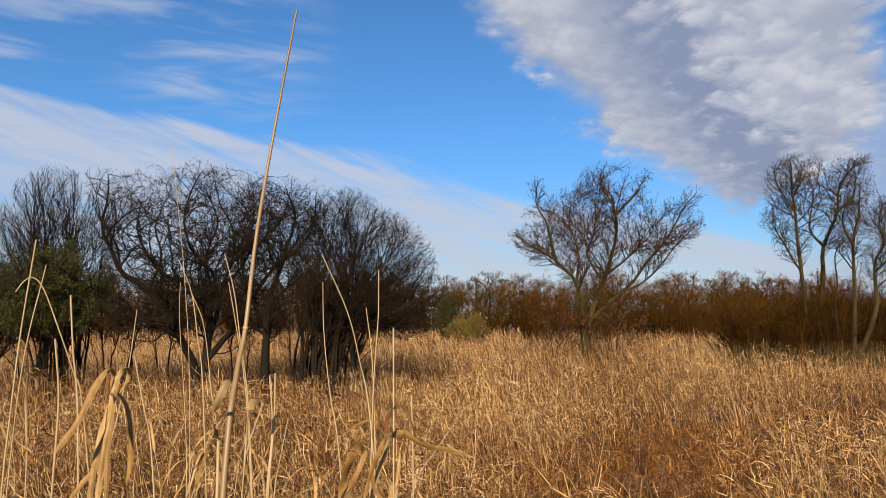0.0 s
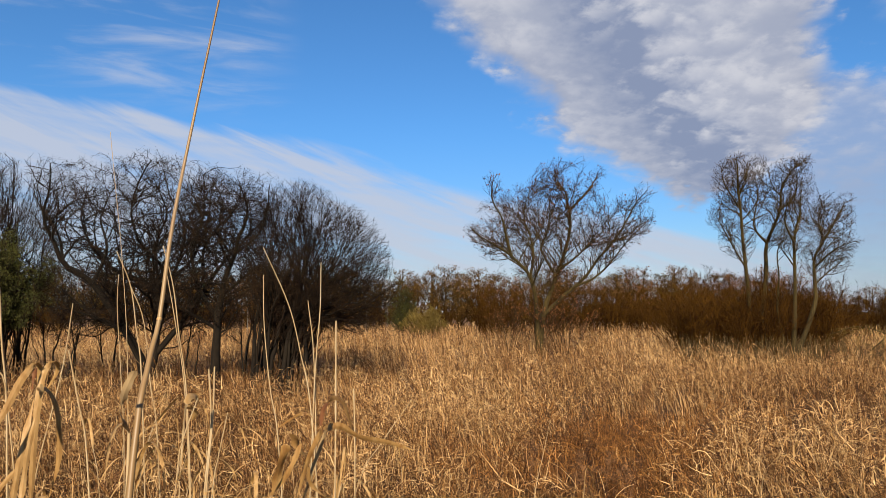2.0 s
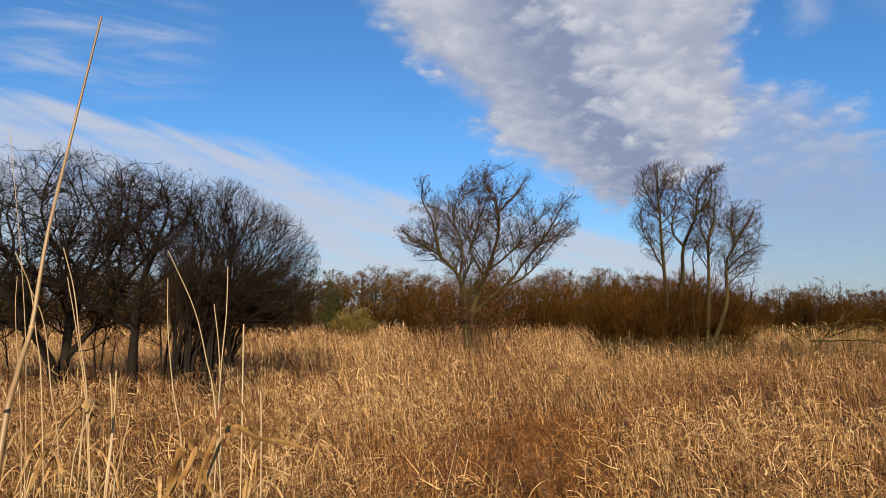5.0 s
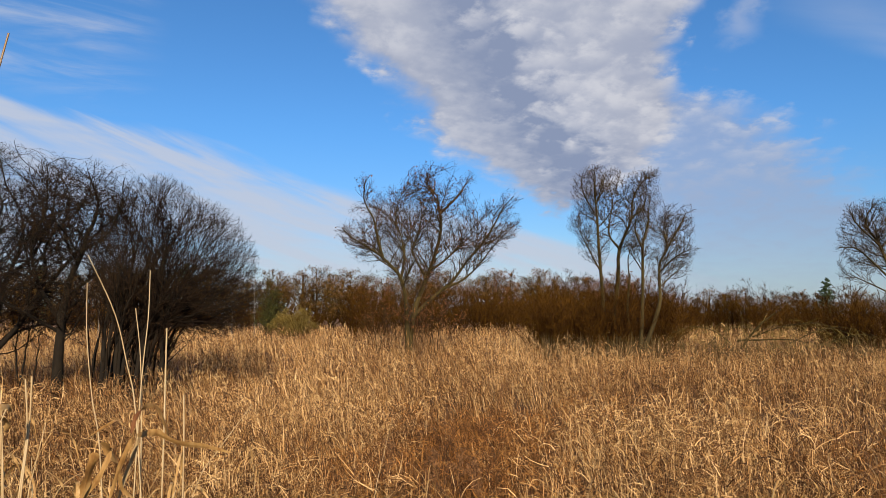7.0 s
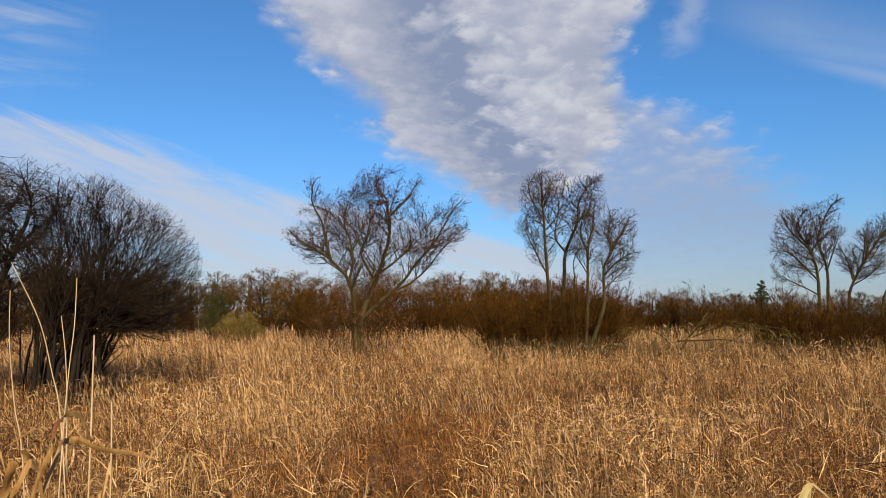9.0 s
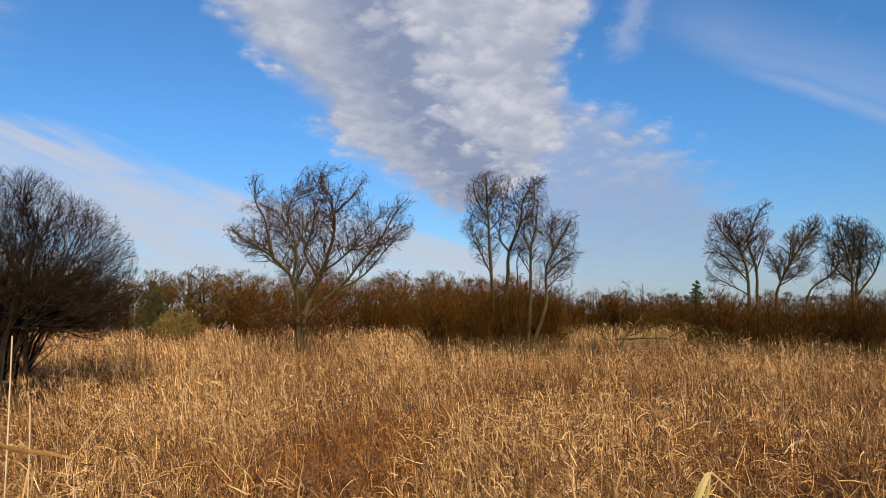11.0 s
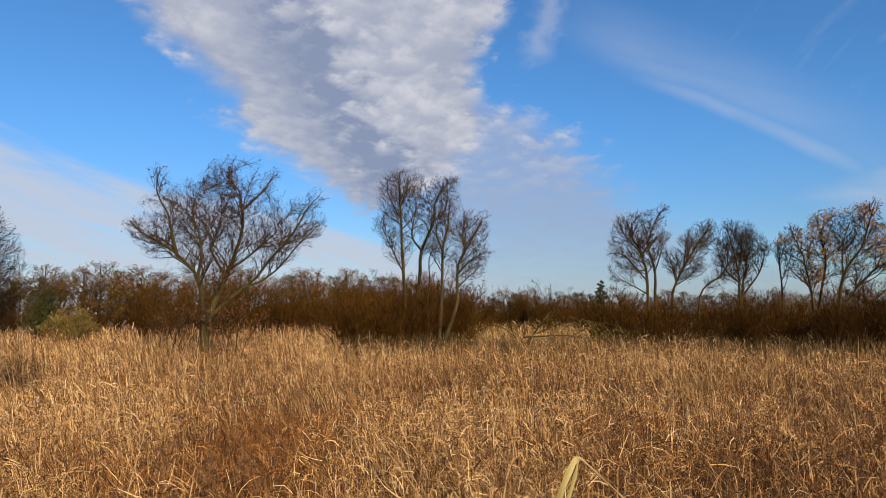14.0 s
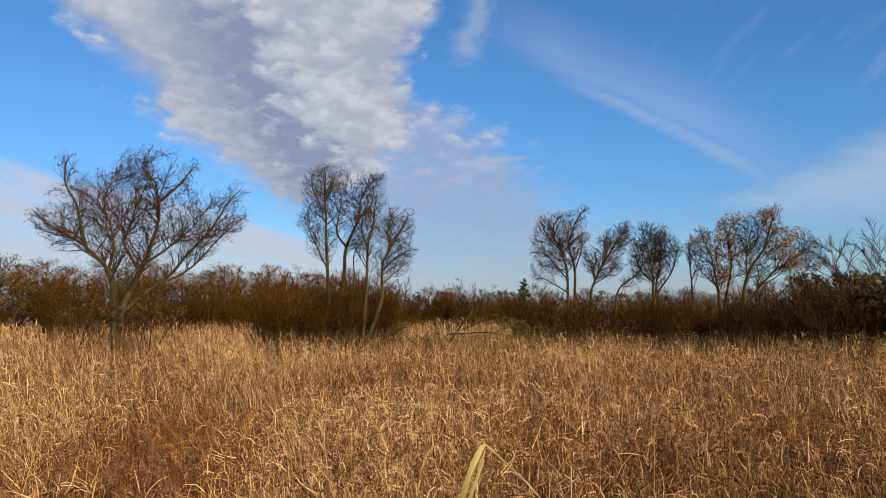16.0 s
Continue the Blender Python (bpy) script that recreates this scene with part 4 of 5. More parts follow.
def leafy_bush(seed, radius, height, stems, leaf_mat, leaves, size, twig_mat):
    """A rounded bush, dense with small leaves on radiating stems."""
    crown = [(0, 0, height * 0.45, radius, radius, height * 0.56)]
    return far_shrub(seed, stems, height * 0.9, (radius * 0.85, radius * 0.85), (radius * 0.25, radius * 0.25), (stems * 6, stems * 40, stems * 90), (height * 0.4, height * 0.22, 0.25),
                     twig_mat, 0.005, (leaf_mat, leaves, size, None), crown)


tree_thing("evergreen_bush", "dense dark green evergreen bush behind the bare shrubs", "bush", place(-31.0, 14.3), far_shrub(
    31, 16, 3.0, (1.2, 1.0), (0.45, 0.3), (110, 700, 1700), (0.9, 0.5, 0.27), M_DARKTWIG, 0.005, (M_GREEN, 36000, 0.018, lambda c: c[:, 2] > 1.35), [(0.1, 0, 2.25, 1.15, 1.1, 0.85), (-0.9, 0, 2.0, 1.1, 1.0, 0.9)]))
tree_thing("round_bush", "low rounded olive-brown bush on the meadow", "bush", place(2.3, 40.0), leafy_bush(32, 1.95, 2.15, 30, M_BUSHLEAF, 10000, 0.04, M_BRUSH))

tree_thing("evergreen_bush", "small dark green evergreen at the wood's edge", "bush", place(0.3, 44.0), leafy_bush(33, 1.1, 3.4, 16, M_GREEN, 6000, 0.045, M_DARKTWIG))


# ---- brush and thicket ----
BRUSH = []
for i, (h, w) in enumerate(((2.6, 1.5), (2.3, 1.7), (2.9, 1.4), (2.0, 1.5))):
    ob = tree_thing("thicket_shrub", "dark brown leafless thicket shrub at the meadow's edge", "shrub", pose(0, 0, 0), far_shrub(
        40 + i, 26, h, (w, w * 0.8), (0.7, 0.4), (110, 420, 1250), (0.7, 0.5, 0.36), M_BRUSH, 0.0055, None, [(0, 0, h * 0.5, w * 1.25, w, h * 0.58)]), "thicket along the meadow")
    BRUSH.append(ob)
used = set()


def put_copy(bank, i, m, grow=1.0, wide=1.0):
    ob = bank[i]
    m = m @ Matrix.Diagonal((grow * wide, grow * wide, grow, 1))
    if i in used and ob is not None or ob.name in used:
        c = copy_thing(ob, m)
        c.matrix_basis = m
        return c
    used.add(ob.name)
    ob.matrix_basis = m
    return ob


rng = random.Random(5)
spots = []
for i in range(40):           # along the right-hand edge
    az = 45.5 + i * 0.82 + rng.uniform(-0.4, 0.4)
    spots.append((az, 24.4 + rng.uniform(0, 3.2), rng.uniform(0.8, 1.05)))
for i in range(13):           # round the foot of the tall trunks
    spots.append((23.6 + i * 0.85, (24.3 if i < 9 else 26.2) + rng.uniform(0, 1.8), rng.uniform(0.95, 1.2)))
for i in range(30):           # the darker belt behind
    az = 12.5 + i * 1.1 + rng.uniform(-0.5, 0.5)
    spots.append((az, 50 + rng.uniform(0, 6), rng.uniform(1.45, 1.8) * (0.8 if az > 35 else 1.0)))
for i in range(34):           # undergrowth before the far wood
    spots.append((-40 + i * 3.2 + rng.uniform(-1.2, 1.2), 54 + rng.uniform(0, 4), rng.uniform(1.0, 1.35)))
for az, dist, g in ((7.6, 45, 1.5), (8.9, 46, 1.75), (10.0, 47, 1.3), (24.4, 37, 1.4)):
    spots.append((az, dist, g))
for az, dist, g in spots:
    put_copy(BRUSH, rng.randrange(len(BRUSH)), place(az, dist) @ pose(0, 0, 0, 0, 0, rng.uniform(0, 360)), g)


# ---- far woods ----
def wood_tree(seed, height, width, leaf_mat, leaves, twig_mat, size=0.06):
    rng = np.random.default_rng(seed)
    crown = [(0, 0, height * 0.52, width, width, height * 0.5)]
    controls = [[(0, 0, -0.1), (0.05, 0, height * 0.3), (0, 0.1, height * 0.6), (0.1, 0, height * 0.97)]]
    radii = [(0.12, 0.02)]
    P0, R0 = limbs_of(rng, controls, radii, 10)
    P1, R1 = sprout(rng, P0, R0, 40, 0.04, height * 0.5, 48, 0.2, 0.14, 6, 0.6, 0.02, crown)
    P2, R2 = sprout(rng, P1, R1, 170, 0.2, height * 0.22, 42, 0.2, 0.14, 4, 0.6, 0.012, crown)
    P3, R3 = sprout(rng, P2, R2, 700, 0.2, height * 0.13, 40, 0.2, 0.14, 2, 0.7, 0.013, crown)
    layers = [("trunk", wood_mesh("trunk", [(P0, R0, 5)], twig_mat), "", ""), ("crown", wood_mesh("crown", [(P1[:, ::2], R1[:, ::2], 1), (P2[:, ::3], R2[:, ::3], 1), (P3, R3, 1)], twig_mat), "", "stuff")]
    if leaves:
        layers.append(("foliage", mesh_of("foliage", *leaves_on(rng, P3, leaves, size, 0.12), leaf_mat), "", "stuff"))
    return layers


def conifer(seed, height, width, mat):
    rng = np.random.default_rng(seed)
    P0, R0 = limbs_of(rng, [[(0, 0, -0.1), (0, 0.02, height * 0.5), (0.03, 0, height)]], [(0.14, 0.02)], 12, 0.01)
    P1, R1 = sprout(rng, P0, R0, 90, 0.18, width * 1.6, 80, 0.02, 0.08, 5, 0.4, 0.014, None, 0.85)
    V, Q = leaves_on(rng, P1, 1500, 0.15, 0.07, 0.15)
    return [("trunk", wood_mesh("trunk", [(P0, R0, 6), (P1, R1, 3)], M_DARKBARK), "", ""), ("crown", mesh_of("crown", V, Q, mat), "dark green needles", "stuff")]


WOODS = [
    tree_thing("woodland_tree", "tan autumn tree in the far wood", "tree", pose(0, 0, 0), wood_tree(51, 5.6, 2.4, M_TAN, 2000, M_WOODTWIG), "far wood"),
    tree_thing("woodland_tree", "russet autumn tree in the far wood", "tree", pose(0, 0, 0), wood_tree(52, 5.4, 2.4, M_RUSSET, 2000, M_WOODTWIG), "far wood"),
    tree_thing("woodland_tree", "olive-leaved tree in the far wood", "tree", pose(0, 0, 0), wood_tree(53, 5.2, 2.2, M_OLIVE, 2000, M_WOODTWIG), "far wood"),
    tree_thing("woodland_tree", "bare grey tree in the far wood", "tree", pose(0, 0, 0), wood_tree(54, 5.8, 2.0, M_TAN, 500, M_WOODTWIG), "far wood"),
    tree_thing("pine_tree", "dark green pine in the far wood", "tree", pose(0, 0, 0), conifer(55, 6.4, 1.3, M_PINE), "far wood"),
]
for i in range(152):
    az = -42 + i * 0.78 + rng.uniform(-0.5, 0.5)
    dist = rng.uniform(58, 74)
    kind = rng.choices(range(5), (5, 5 if 15 < az < 36 else 1, 5, 1.5, 0.35))[0]
    g = rng.uniform(0.85, 1.08) * (0.62 if 33 < az < 64 else 0.75 if az > 63 else 1.0)
    put_copy(WOODS, kind, place(az, dist) @ pose(0, 0, 0, 0, 0, rng.uniform(0, 360)), g, 1.3)


put_copy(WOODS, 4, place(45.0, 62.0), 0.68, 1.1)


# ---- trees beyond the right-hand thicket ----
FAR_LEVELS = [(0.35, 1.5, 44, 0.05, 0.16, 8, 0.008, 4), (0.15, 0.85, 44, 0.05, 0.16, 6, 0.0056, 3), (0.15, 0.48, 44, 0.04, 0.16, 4, 0.0056, 1), (0.2, 0.28, 38, 0.06, 0.12, 3, 0.0046, 1)]


def far_levels(*counts):
    return [(n, *rest) for n, rest in zip(counts, FAR_LEVELS)]


tree_thing("bare_tree", "bare rounded tree with two slim trunks behind the thicket", "tree", place(48.6, 33.0), bough_tree(
    61,
    [[(0.28, -0.1), (0.30, 2.34), (0.25, 3.71), (0.0, 4.61), (-0.42, 5.52), (0.0, 6.3)],
     [(0.60, -0.1), (0.65, 2.33), (0.68, 3.7), (0.44, 4.78), (0.91, 6.0), (1.2, 6.4)],
     [(0.23, 3.17), (-0.71, 4.3), (-1.4, 4.37)],
     [(0.31, 2.64), (-0.73, 3.18), (-1.3, 3.55)],
     [(0.09, 4.42), (-0.7, 5.4), (-0.9, 6.0)],
     [(0.67, 3.6), (1.0, 4.6), (1.25, 5.4)]],
    [(0.095, 0.012), (0.09, 0.012), (0.045, 0.01), (0.035, 0.01), (0.045, 0.01), (0.04, 0.01)],
    [(-0.3, 0, 5.0, 1.25, 1.2, 1.6), (0.6, 0, 5.4, 0.85, 1.0, 1.3), (-0.8, 0, 3.7, 0.8, 0.8, 0.9)],
    far_levels(55, 380, 1900, 3200), (M_BARK, M_GREYTWIG), 0.9, None, 2))
tree_thing("bare_tree", "bare leaning tree behind the thicket", "tree", place(50.3, 33.2), bough_tree(
    62,
    [[(0.35, -0.1), (0.45, 2.36), (0.64, 3.15), (1.27, 4.38), (1.80, 5.25), (2.1, 5.8)],
     [(0.64, 3.15), (0.41, 4.1), (0.16, 4.6)],
     [(1.09, 4.03), (1.11, 4.7), (0.95, 5.0)],
     [(1.53, 4.72), (2.05, 5.0), (2.35, 5.35)],
     [(0.55, 2.8), (1.2, 3.3), (1.7, 3.9)]],
    [(0.085, 0.012), (0.045, 0.01), (0.035, 0.01), (0.035, 0.01), (0.035, 0.01)],
    [(1.75, 0, 5.1, 0.75, 0.8, 0.9), (0.5, 0, 4.1, 0.6, 0.7, 0.8), (1.3, 0, 3.9, 0.8, 0.7, 0.8)],
    far_levels(34, 240, 1200, 2200), (M_BARK, M_GREYTWIG), 0.7))
tree_thing("bare_tree", "bushy bare tree with several stems behind the thicket", "tree", place(55.3, 33.0), bough_tree(
    63,
    [[(0.40, -0.1), (0.46, 2.25), (0.41, 3.45), (0.21, 4.67), (0.07, 5.45)],
     [(0.50, -0.1), (0.54, 2.25), (0.82, 3.44), (1.02, 4.64), (1.06, 5.55)],
     [(-1.35, -0.1), (-1.19, 2.44), (-0.33, 3.3), (0.02, 3.98), (-0.2, 4.8)],
     [(0.56, 2.3), (1.40, 3.6), (1.6, 4.8)],
     [(0.44, 2.9), (-0.1, 3.6), (-0.3, 4.4)],
     [(0.43, 3.3), (0.6, 4.4), (0.55, 5.5)]],
    [(0.085, 0.012), (0.08, 0.012), (0.06, 0.01), (0.06, 0.01), (0.05, 0.01), (0.05, 0.01)],
    [(0.7, 0, 4.4, 1.1, 1.0, 1.5), (0.0, 0, 4.2, 0.75, 0.8, 1.2), (-0.6, 0, 3.3, 0.8, 0.7, 0.7)],
    far_levels(60, 400, 2000, 3300), (M_BARK, M_TWIG), 0.9, None, 3))
tree_thing("autumn_tree", "wide tree whose crown keeps many orange-brown leaves", "tree", place(61.2, 33.0), bough_tree(
    64,
    [[(-0.10, -0.1), (-0.01, 1.7), (-0.12, 2.72), (-0.51, 4.23), (-0.94, 5.2)],
     [(0.10, -0.1), (0.14, 1.73), (0.53, 3.86), (0.28, 5.03), (0.75, 5.9)],
     [(0.85, -0.1), (0.98, 2.21), (1.25, 3.35), (1.87, 4.3), (2.20, 5.5), (2.22, 6.1)],
     [(0.98, -0.1), (1.1, 1.73), (2.26, 3.32), (3.45, 4.05), (4.0, 4.6)],
     [(1.5, -0.1), (1.76, 1.72), (2.35, 2.28), (3.3, 3.25), (4.1, 3.7)],
     [(-1.25, -0.1), (-1.20, 2.57), (-1.23, 3.92), (-1.3, 4.7)],
     [(1.20, 3.02), (1.14, 4.17), (1.34, 5.4)],
     [(2.4, 3.4), (2.7, 4.2), (3.1, 5.0)]],
    [(0.085, 0.012), (0.085, 0.012), (0.095, 0.012), (0.08, 0.012), (0.07, 0.01), (0.06, 0.01), (0.05, 0.01), (0.045, 0.01)],
    [(-0.65, 0, 4.3, 0.85, 1.0, 1.25), (0.55, 0, 4.8, 0.95, 1.0, 1.35), (1.9, 0, 5.1, 0.95, 1.0, 1.3), (3.1, 0, 4.3, 1.2, 1.0, 1.1), (0.8, 0, 3.4, 1.5, 0.9, 0.9)],
    far_levels(90, 650, 3300, 5500), (M_BARK, M_TWIG), 1.0,
    (M_ORANGE, 9500, 0.042, lambda c: (np.sin(c[:, 0] * 2.6 + 0.8) + np.sin(c[:, 2] * 3.1 + c[:, 0]) > -0.35)), 4))
tree_thing("leafy_shrub", "tall olive-green shrub with bare tops at the meadow's edge", "shrub", place(71.5, 27.0), grown_shrub(
    65, 10, 4.3, (1.9, 1.4), (0.8, 0.5), [(0, 0, 2.7, 2.5, 1.8, 1.8)], (700, 0.16, 1.2, 0.25, 0.008), (2600, 0.4, 0.006), (M_BARK, M_TWIG), r0=0.03, thin=1, leaf=(M_OLIVE, 9000, 0.06, lambda c: c[:, 2] < 2.9)))
tree_thing("leafy_shrub", "spreading olive-green shrub at the meadow's edge", "shrub", place(77.0, 25.0), far_shrub(
    66, 14, 3.2, (2.2, 1.6), (0.8, 0.5), (90, 500, 1500), (1.0, 0.6, 0.42), M_TWIG, 0.006, (M_OLIVE, 8000, 0.06, None)))
tree_thing("leafy_shrub", "brown shrub with a few russet leaves beside the spreading tree", "shrub", place(8.4, 44.0), far_shrub(
    67, 22, 4.9, (1.5, 1.2), (0.4, 0.3), (160, 800, 2600), (0.8, 0.5, 0.36), M_BRUSH, 0.0055, (M_RUSSET, 900, 0.035, None)))
tree_thing("leafy_shrub", "low twiggy shrub under the spreading tree", "shrub", place(14.2, 24.3), grown_shrub(
    68, 8, 2.2, (1.1, 0.9), (0.4, 0.3), [(0, 0, 1.5, 1.4, 1.0, 0.95)], (320, 0.13, 1.0, 0.2, 0.006), (1100, 0.3, 0.0045), (M_TWIG, M_TWIG), r0=0.018, thin=1, leaf=(M_RUSSET, 900, 0.035, None)))
tree_thing("leafy_shrub", "low twiggy shrub at the foot of the spreading tree", "shrub", place(10.6, 25.0), grown_shrub(
    69, 8, 1.8, (1.1, 0.9), (0.5, 0.3), [(0, 0, 1.3, 1.4, 1.0, 0.8)], (260, 0.13, 1.0, 0.2, 0.006), (900, 0.3, 0.0045), (M_TWIG, M_TWIG), r0=0.016, thin=1, leaf=(M_RUSSET, 500, 0.035, None)))

# fallen tree with pale arching branches
tree_thing("fallen_tree", "fallen dead tree with pale arching branches in the grass", "tree", place(39.4, 24.6), limb_tree(
    71,
    [[(-0.1, 0, 0.45), (0.25, 0, 0.95), (0.6, 0, 1.35), (1.0, 0, 1.7)],
     [(-0.2, 0.2, 0.75), (0.4, 0.2, 0.8), (1.3, 0.2, 0.85), (2.2, 0.3, 0.75)],
     [(-0.3, 0, 0.6), (-0.9, -0.2, 1.1), (-1.6, -0.3, 1.25), (-2.2, -0.3, 1.05)],
     [(0.3, 0, 0.9), (1.2, -0.2, 1.25), (2.2, -0.3, 1.35), (3.0, -0.3, 1.05)],
     [(1.4, 0, 0.7), (2.2, 0.2, 1.1), (3.0, 0.2, 1.2), (3.7, 0.2, 0.95)],
     [(-1.2, 0, 0.5), (-0.7, 0.3, 1.0), (-0.1, 0.4, 1.2), (0.4, 0.4, 1.1)],
     [(2.2, 0, 0.6), (3.0, -0.2, 0.95), (3.7, -0.2, 1.05), (4.3, -0.2, 0.85)]],
    [(0.05, 0.02), (0.04, 0.012), (0.022, 0.008), (0.022, 0.008), (0.02, 0.008), (0.018, 0.008), (0.018, 0.008)],
    [(0.9, 0, 0.9, 3.6, 1.0, 0.55)],
    (420, 0.13, 1.0, 0.2, 0.004), (800, 0.42, 0.004), (M_BARK, M_DEADWOOD), thin=1, up=-0.02, keep=0.1, cone=-0.3))

# two birches at the wood's edge
for az, dist, h in ((-1.0, 48.0, 5.0), (-2.8, 50.0, 4.4), (-12.6, 46.0, 4.8)):
    tree_thing("birch_tree", "young white-barked birch at the wood's edge", "tree", place(az, dist), limb_tree(
        72, [[(0, 0, -0.1), (0.03, 0, h * 0.4), (-0.03, 0, h * 0.75), (0.02, 0, h)]], [(0.024, 0.008)], [(0, 0, h * 0.65, 0.9, 0.9, h * 0.4)],
        (90, 0.2, 1.4, 0.3, 0.01), (240, 0.4, 0.008), (M_BIRCH, M_GREYTWIG), thin=1, up=0.12), "birches")


# ---- sedge along the thicket's foot ----
def sedge():
    rng = np.random.default_rng(81)
    n = 3600
    a = np.radians(rng.uniform(23.5, 80, n))
    r = 23.6 + rng.normal(0, 0.35, n) + 0.5 * np.sin(a * 23)
    root = np.stack([np.sin(a) * r, np.cos(a) * r, np.zeros(n)], -1)
    V, Q = ribbons(root, rng.uniform(0, 6.283, n), np.abs(rng.normal(0.04, 0.1, n)), rng.normal(0.2, 0.3, n), rng.uniform(0.7, 1.05, n), np.full(n, 0.016), 3)
    tagged(new("sedge", mesh_of("sedge", V, Q, M_SEDGE)), "olive-brown sedge along the foot of the thicket", "sedge", kind="stuff")


M_SEDGE = material("sedge", [(0.032, 0.0216, 0.0064), (0.08, 0.0528, 0.016), (0.16, 0.104, 0.0344)], 0.7, 2.0, 0.4, "island", 0, 0.2)
sedge()


# ---- reeds in front of the camera ----
def spot(p):
    az, z, d = p
    return (math.sin(radians(az)) * d, math.cos(radians(az)) * d, z)


def reed(tops, r0, r1=None, mat=None):
    """A dry stalk from its tip down to the ground, with a joint or two."""
    pts = [np.array(spot(p)) for p in tops]
    d = pts[-1] - pts[-2]
    d = np.array([d[0], d[1], 0]) / max(0.02, -d[2])
    low = pts[-1][2]
    more = [pts[-1] + d * low * q * 0.5 * (1 - q * 0.4) - np.array([0, 0, low * q]) for q in (0.25, 0.5, 0.75, 1.02)]
    foot = more[-1]
    path = curve_through((pts + more)[::-1], 34)
    r0 = r0 * 0.56
    r1 = r1 * 0.56 if r1 else None
    r1 = r0 * 0.55 if r1 is None else r1
    s = np.linspace(0, 1, 34)
    R = r0 * 1.1 + (r1 - r0 * 1.1) * s
    ob = new("dry_reed")
    ob.location = foot
    stem = mesh_of("stem", *tubes((path - foot)[None], R[None], 7), mat or M_STRAW, True)
    part("stem", stem, ob)
    for j in (14, 22):
        ring = np.stack([path[j] - foot + (path[j + 1] - path[j]) * q for q in (-0.09, -0.03, 0.03, 0.09)])
        rr = R[j] * np.array([0.9, 1.2, 1.2, 0.9])
        part("joint", mesh_of("joint", *tubes(ring[None], rr[None], 7), M_DRYLEAF, True), ob)
    return tagged(ob, "tall dry straw-coloured reed stalk standing in the grass", "reed", "dry reeds")


def strap(points, width, thick=0.0003, droop=0.10):
    """A folded, slightly twisted leaf blade with thickness."""
    P = curve_through(points, 30)
    tan = unit(np.gradient(P, axis=0))
    view = unit(P - np.array([0.05, 0.0, EYE]))
    side = unit(np.cross(tan, view + 0.9 * np.sin(np.linspace(0, 4, 30) + width * 700)[:, None] * np.array([0.6, 0.2, 0.8])))
    nor = np.cross(side, tan)
    s = np.linspace(0, 1, 30)
    w = (width * 0.3 * (np.clip(np.minimum(s * 9 + 0.45, (1.0 - s) * 3.2 + 0.10), 0.1, 1.0)) * (1 + 0.12 * np.sin(s * 19 + width * 900)))[:, None]
    ring = np.stack([P - side * w + nor * w * droop, P + nor * thick, P + side * w + nor * w * droop * 0.9, P - nor * thick], 1)
    k = 30
    i = np.arange(k - 1)[:, None] * 4
    j = np.arange(4)[None]
    Q = np.stack([i + j, i + (j + 1) % 4, i + 4 + (j + 1) % 4, i + 4 + j], -1).reshape(-1, 4)
    return ring.reshape(-1, 3), Q


def leaf_plant(name, label, straps):
    """A withered plant: each blade is a part."""
    first = np.array(spot(straps[0][2][-1]))
    foot = np.array([first[0], first[1], 0.0])
    ob = new(name)
    ob.location = foot
    for mat, width, pts in straps:
        V, Q = strap([np.array(spot(p)) for p in pts], width)
        part("leaf", mesh_of("leaf", V - foot, Q, mat), ob)
    low = min((np.array(spot(p)) for _, _, pts in straps for p in pts), key=lambda v: v[2])
    path = curve_through([np.array([low[0], low[1] + 0.03, -0.03]), np.array([low[0], low[1] + 0.02, low[2] * 0.5]), low], 12)
    part("stem", mesh_of("stem", *tubes((path - foot)[None], np.linspace(0.0022, 0.0012, 12)[None], 7), M_STRAW, True), ob)
    return tagged(ob, label, "reed plant")


reed([(-13.05, 1.950, 0.57), (-14.75, 1.831, 0.55), (-15.92, 1.744, 0.53), (-16.56, 1.673, 0.52), (-17.15, 1.640, 0.50), (-17.91, 1.562, 0.47)], 0.0056, 0.0016, M_STALK)
reed([(-5.58, 1.784, 1.42), (-5.58, 1.685, 1.42), (-5.82, 1.589, 1.42), (-6.02, 1.449, 1.42)], 0.0030)
reed([(-10.43, 1.814, 1.42), (-8.22, 1.694, 1.42), (-7.12, 1.590, 1.42), (-6.18, 1.472, 1.42)], 0.0030)
reed([(-10.33, 1.755, 1.40), (-10.16, 1.650, 1.40), (-9.54, 1.522, 1.40), (-8.75, 1.409, 1.40)], 0.0028)
reed([(-6.63, 1.703, 1.43), (-6.10, 1.601, 1.43), (-5.78, 1.447, 1.43)], 0.0030)
reed([(-4.28, 1.659, 1.50), (-4.21, 1.509, 1.50), (-4.17, 1.399, 1.50)], 0.0036, 0.003)
reed([(-2.71, 1.509, 1.50), (-2.56, 1.398, 1.50)], 0.0034, 0.003)
reed([(-31.86, 1.812, 1.30), (-32.47, 1.647, 1.30), (-32.79, 1.501, 1.30), (-32.94, 1.413, 1.30)], 0.0036)
reed([(-31.12, 1.773, 1.35), (-32.08, 1.626, 1.35), (-32.54, 1.457, 1.35)], 0.0026)
reed([(-32.94, 1.723, 1.30), (-32.47, 1.741, 1.30), (-31.86, 1.748, 1.30), (-31.18, 1.729, 1.30), (-30.25, 1.674, 1.30), (-28.93, 1.588, 1.30), (-28.14, 1.521, 1.30)], 0.0026)
reed([(-29.41, 1.735, 1.80), (-29.04, 1.606, 1.80), (-28.50, 1.460, 1.80)], 0.0044, 0.0035)
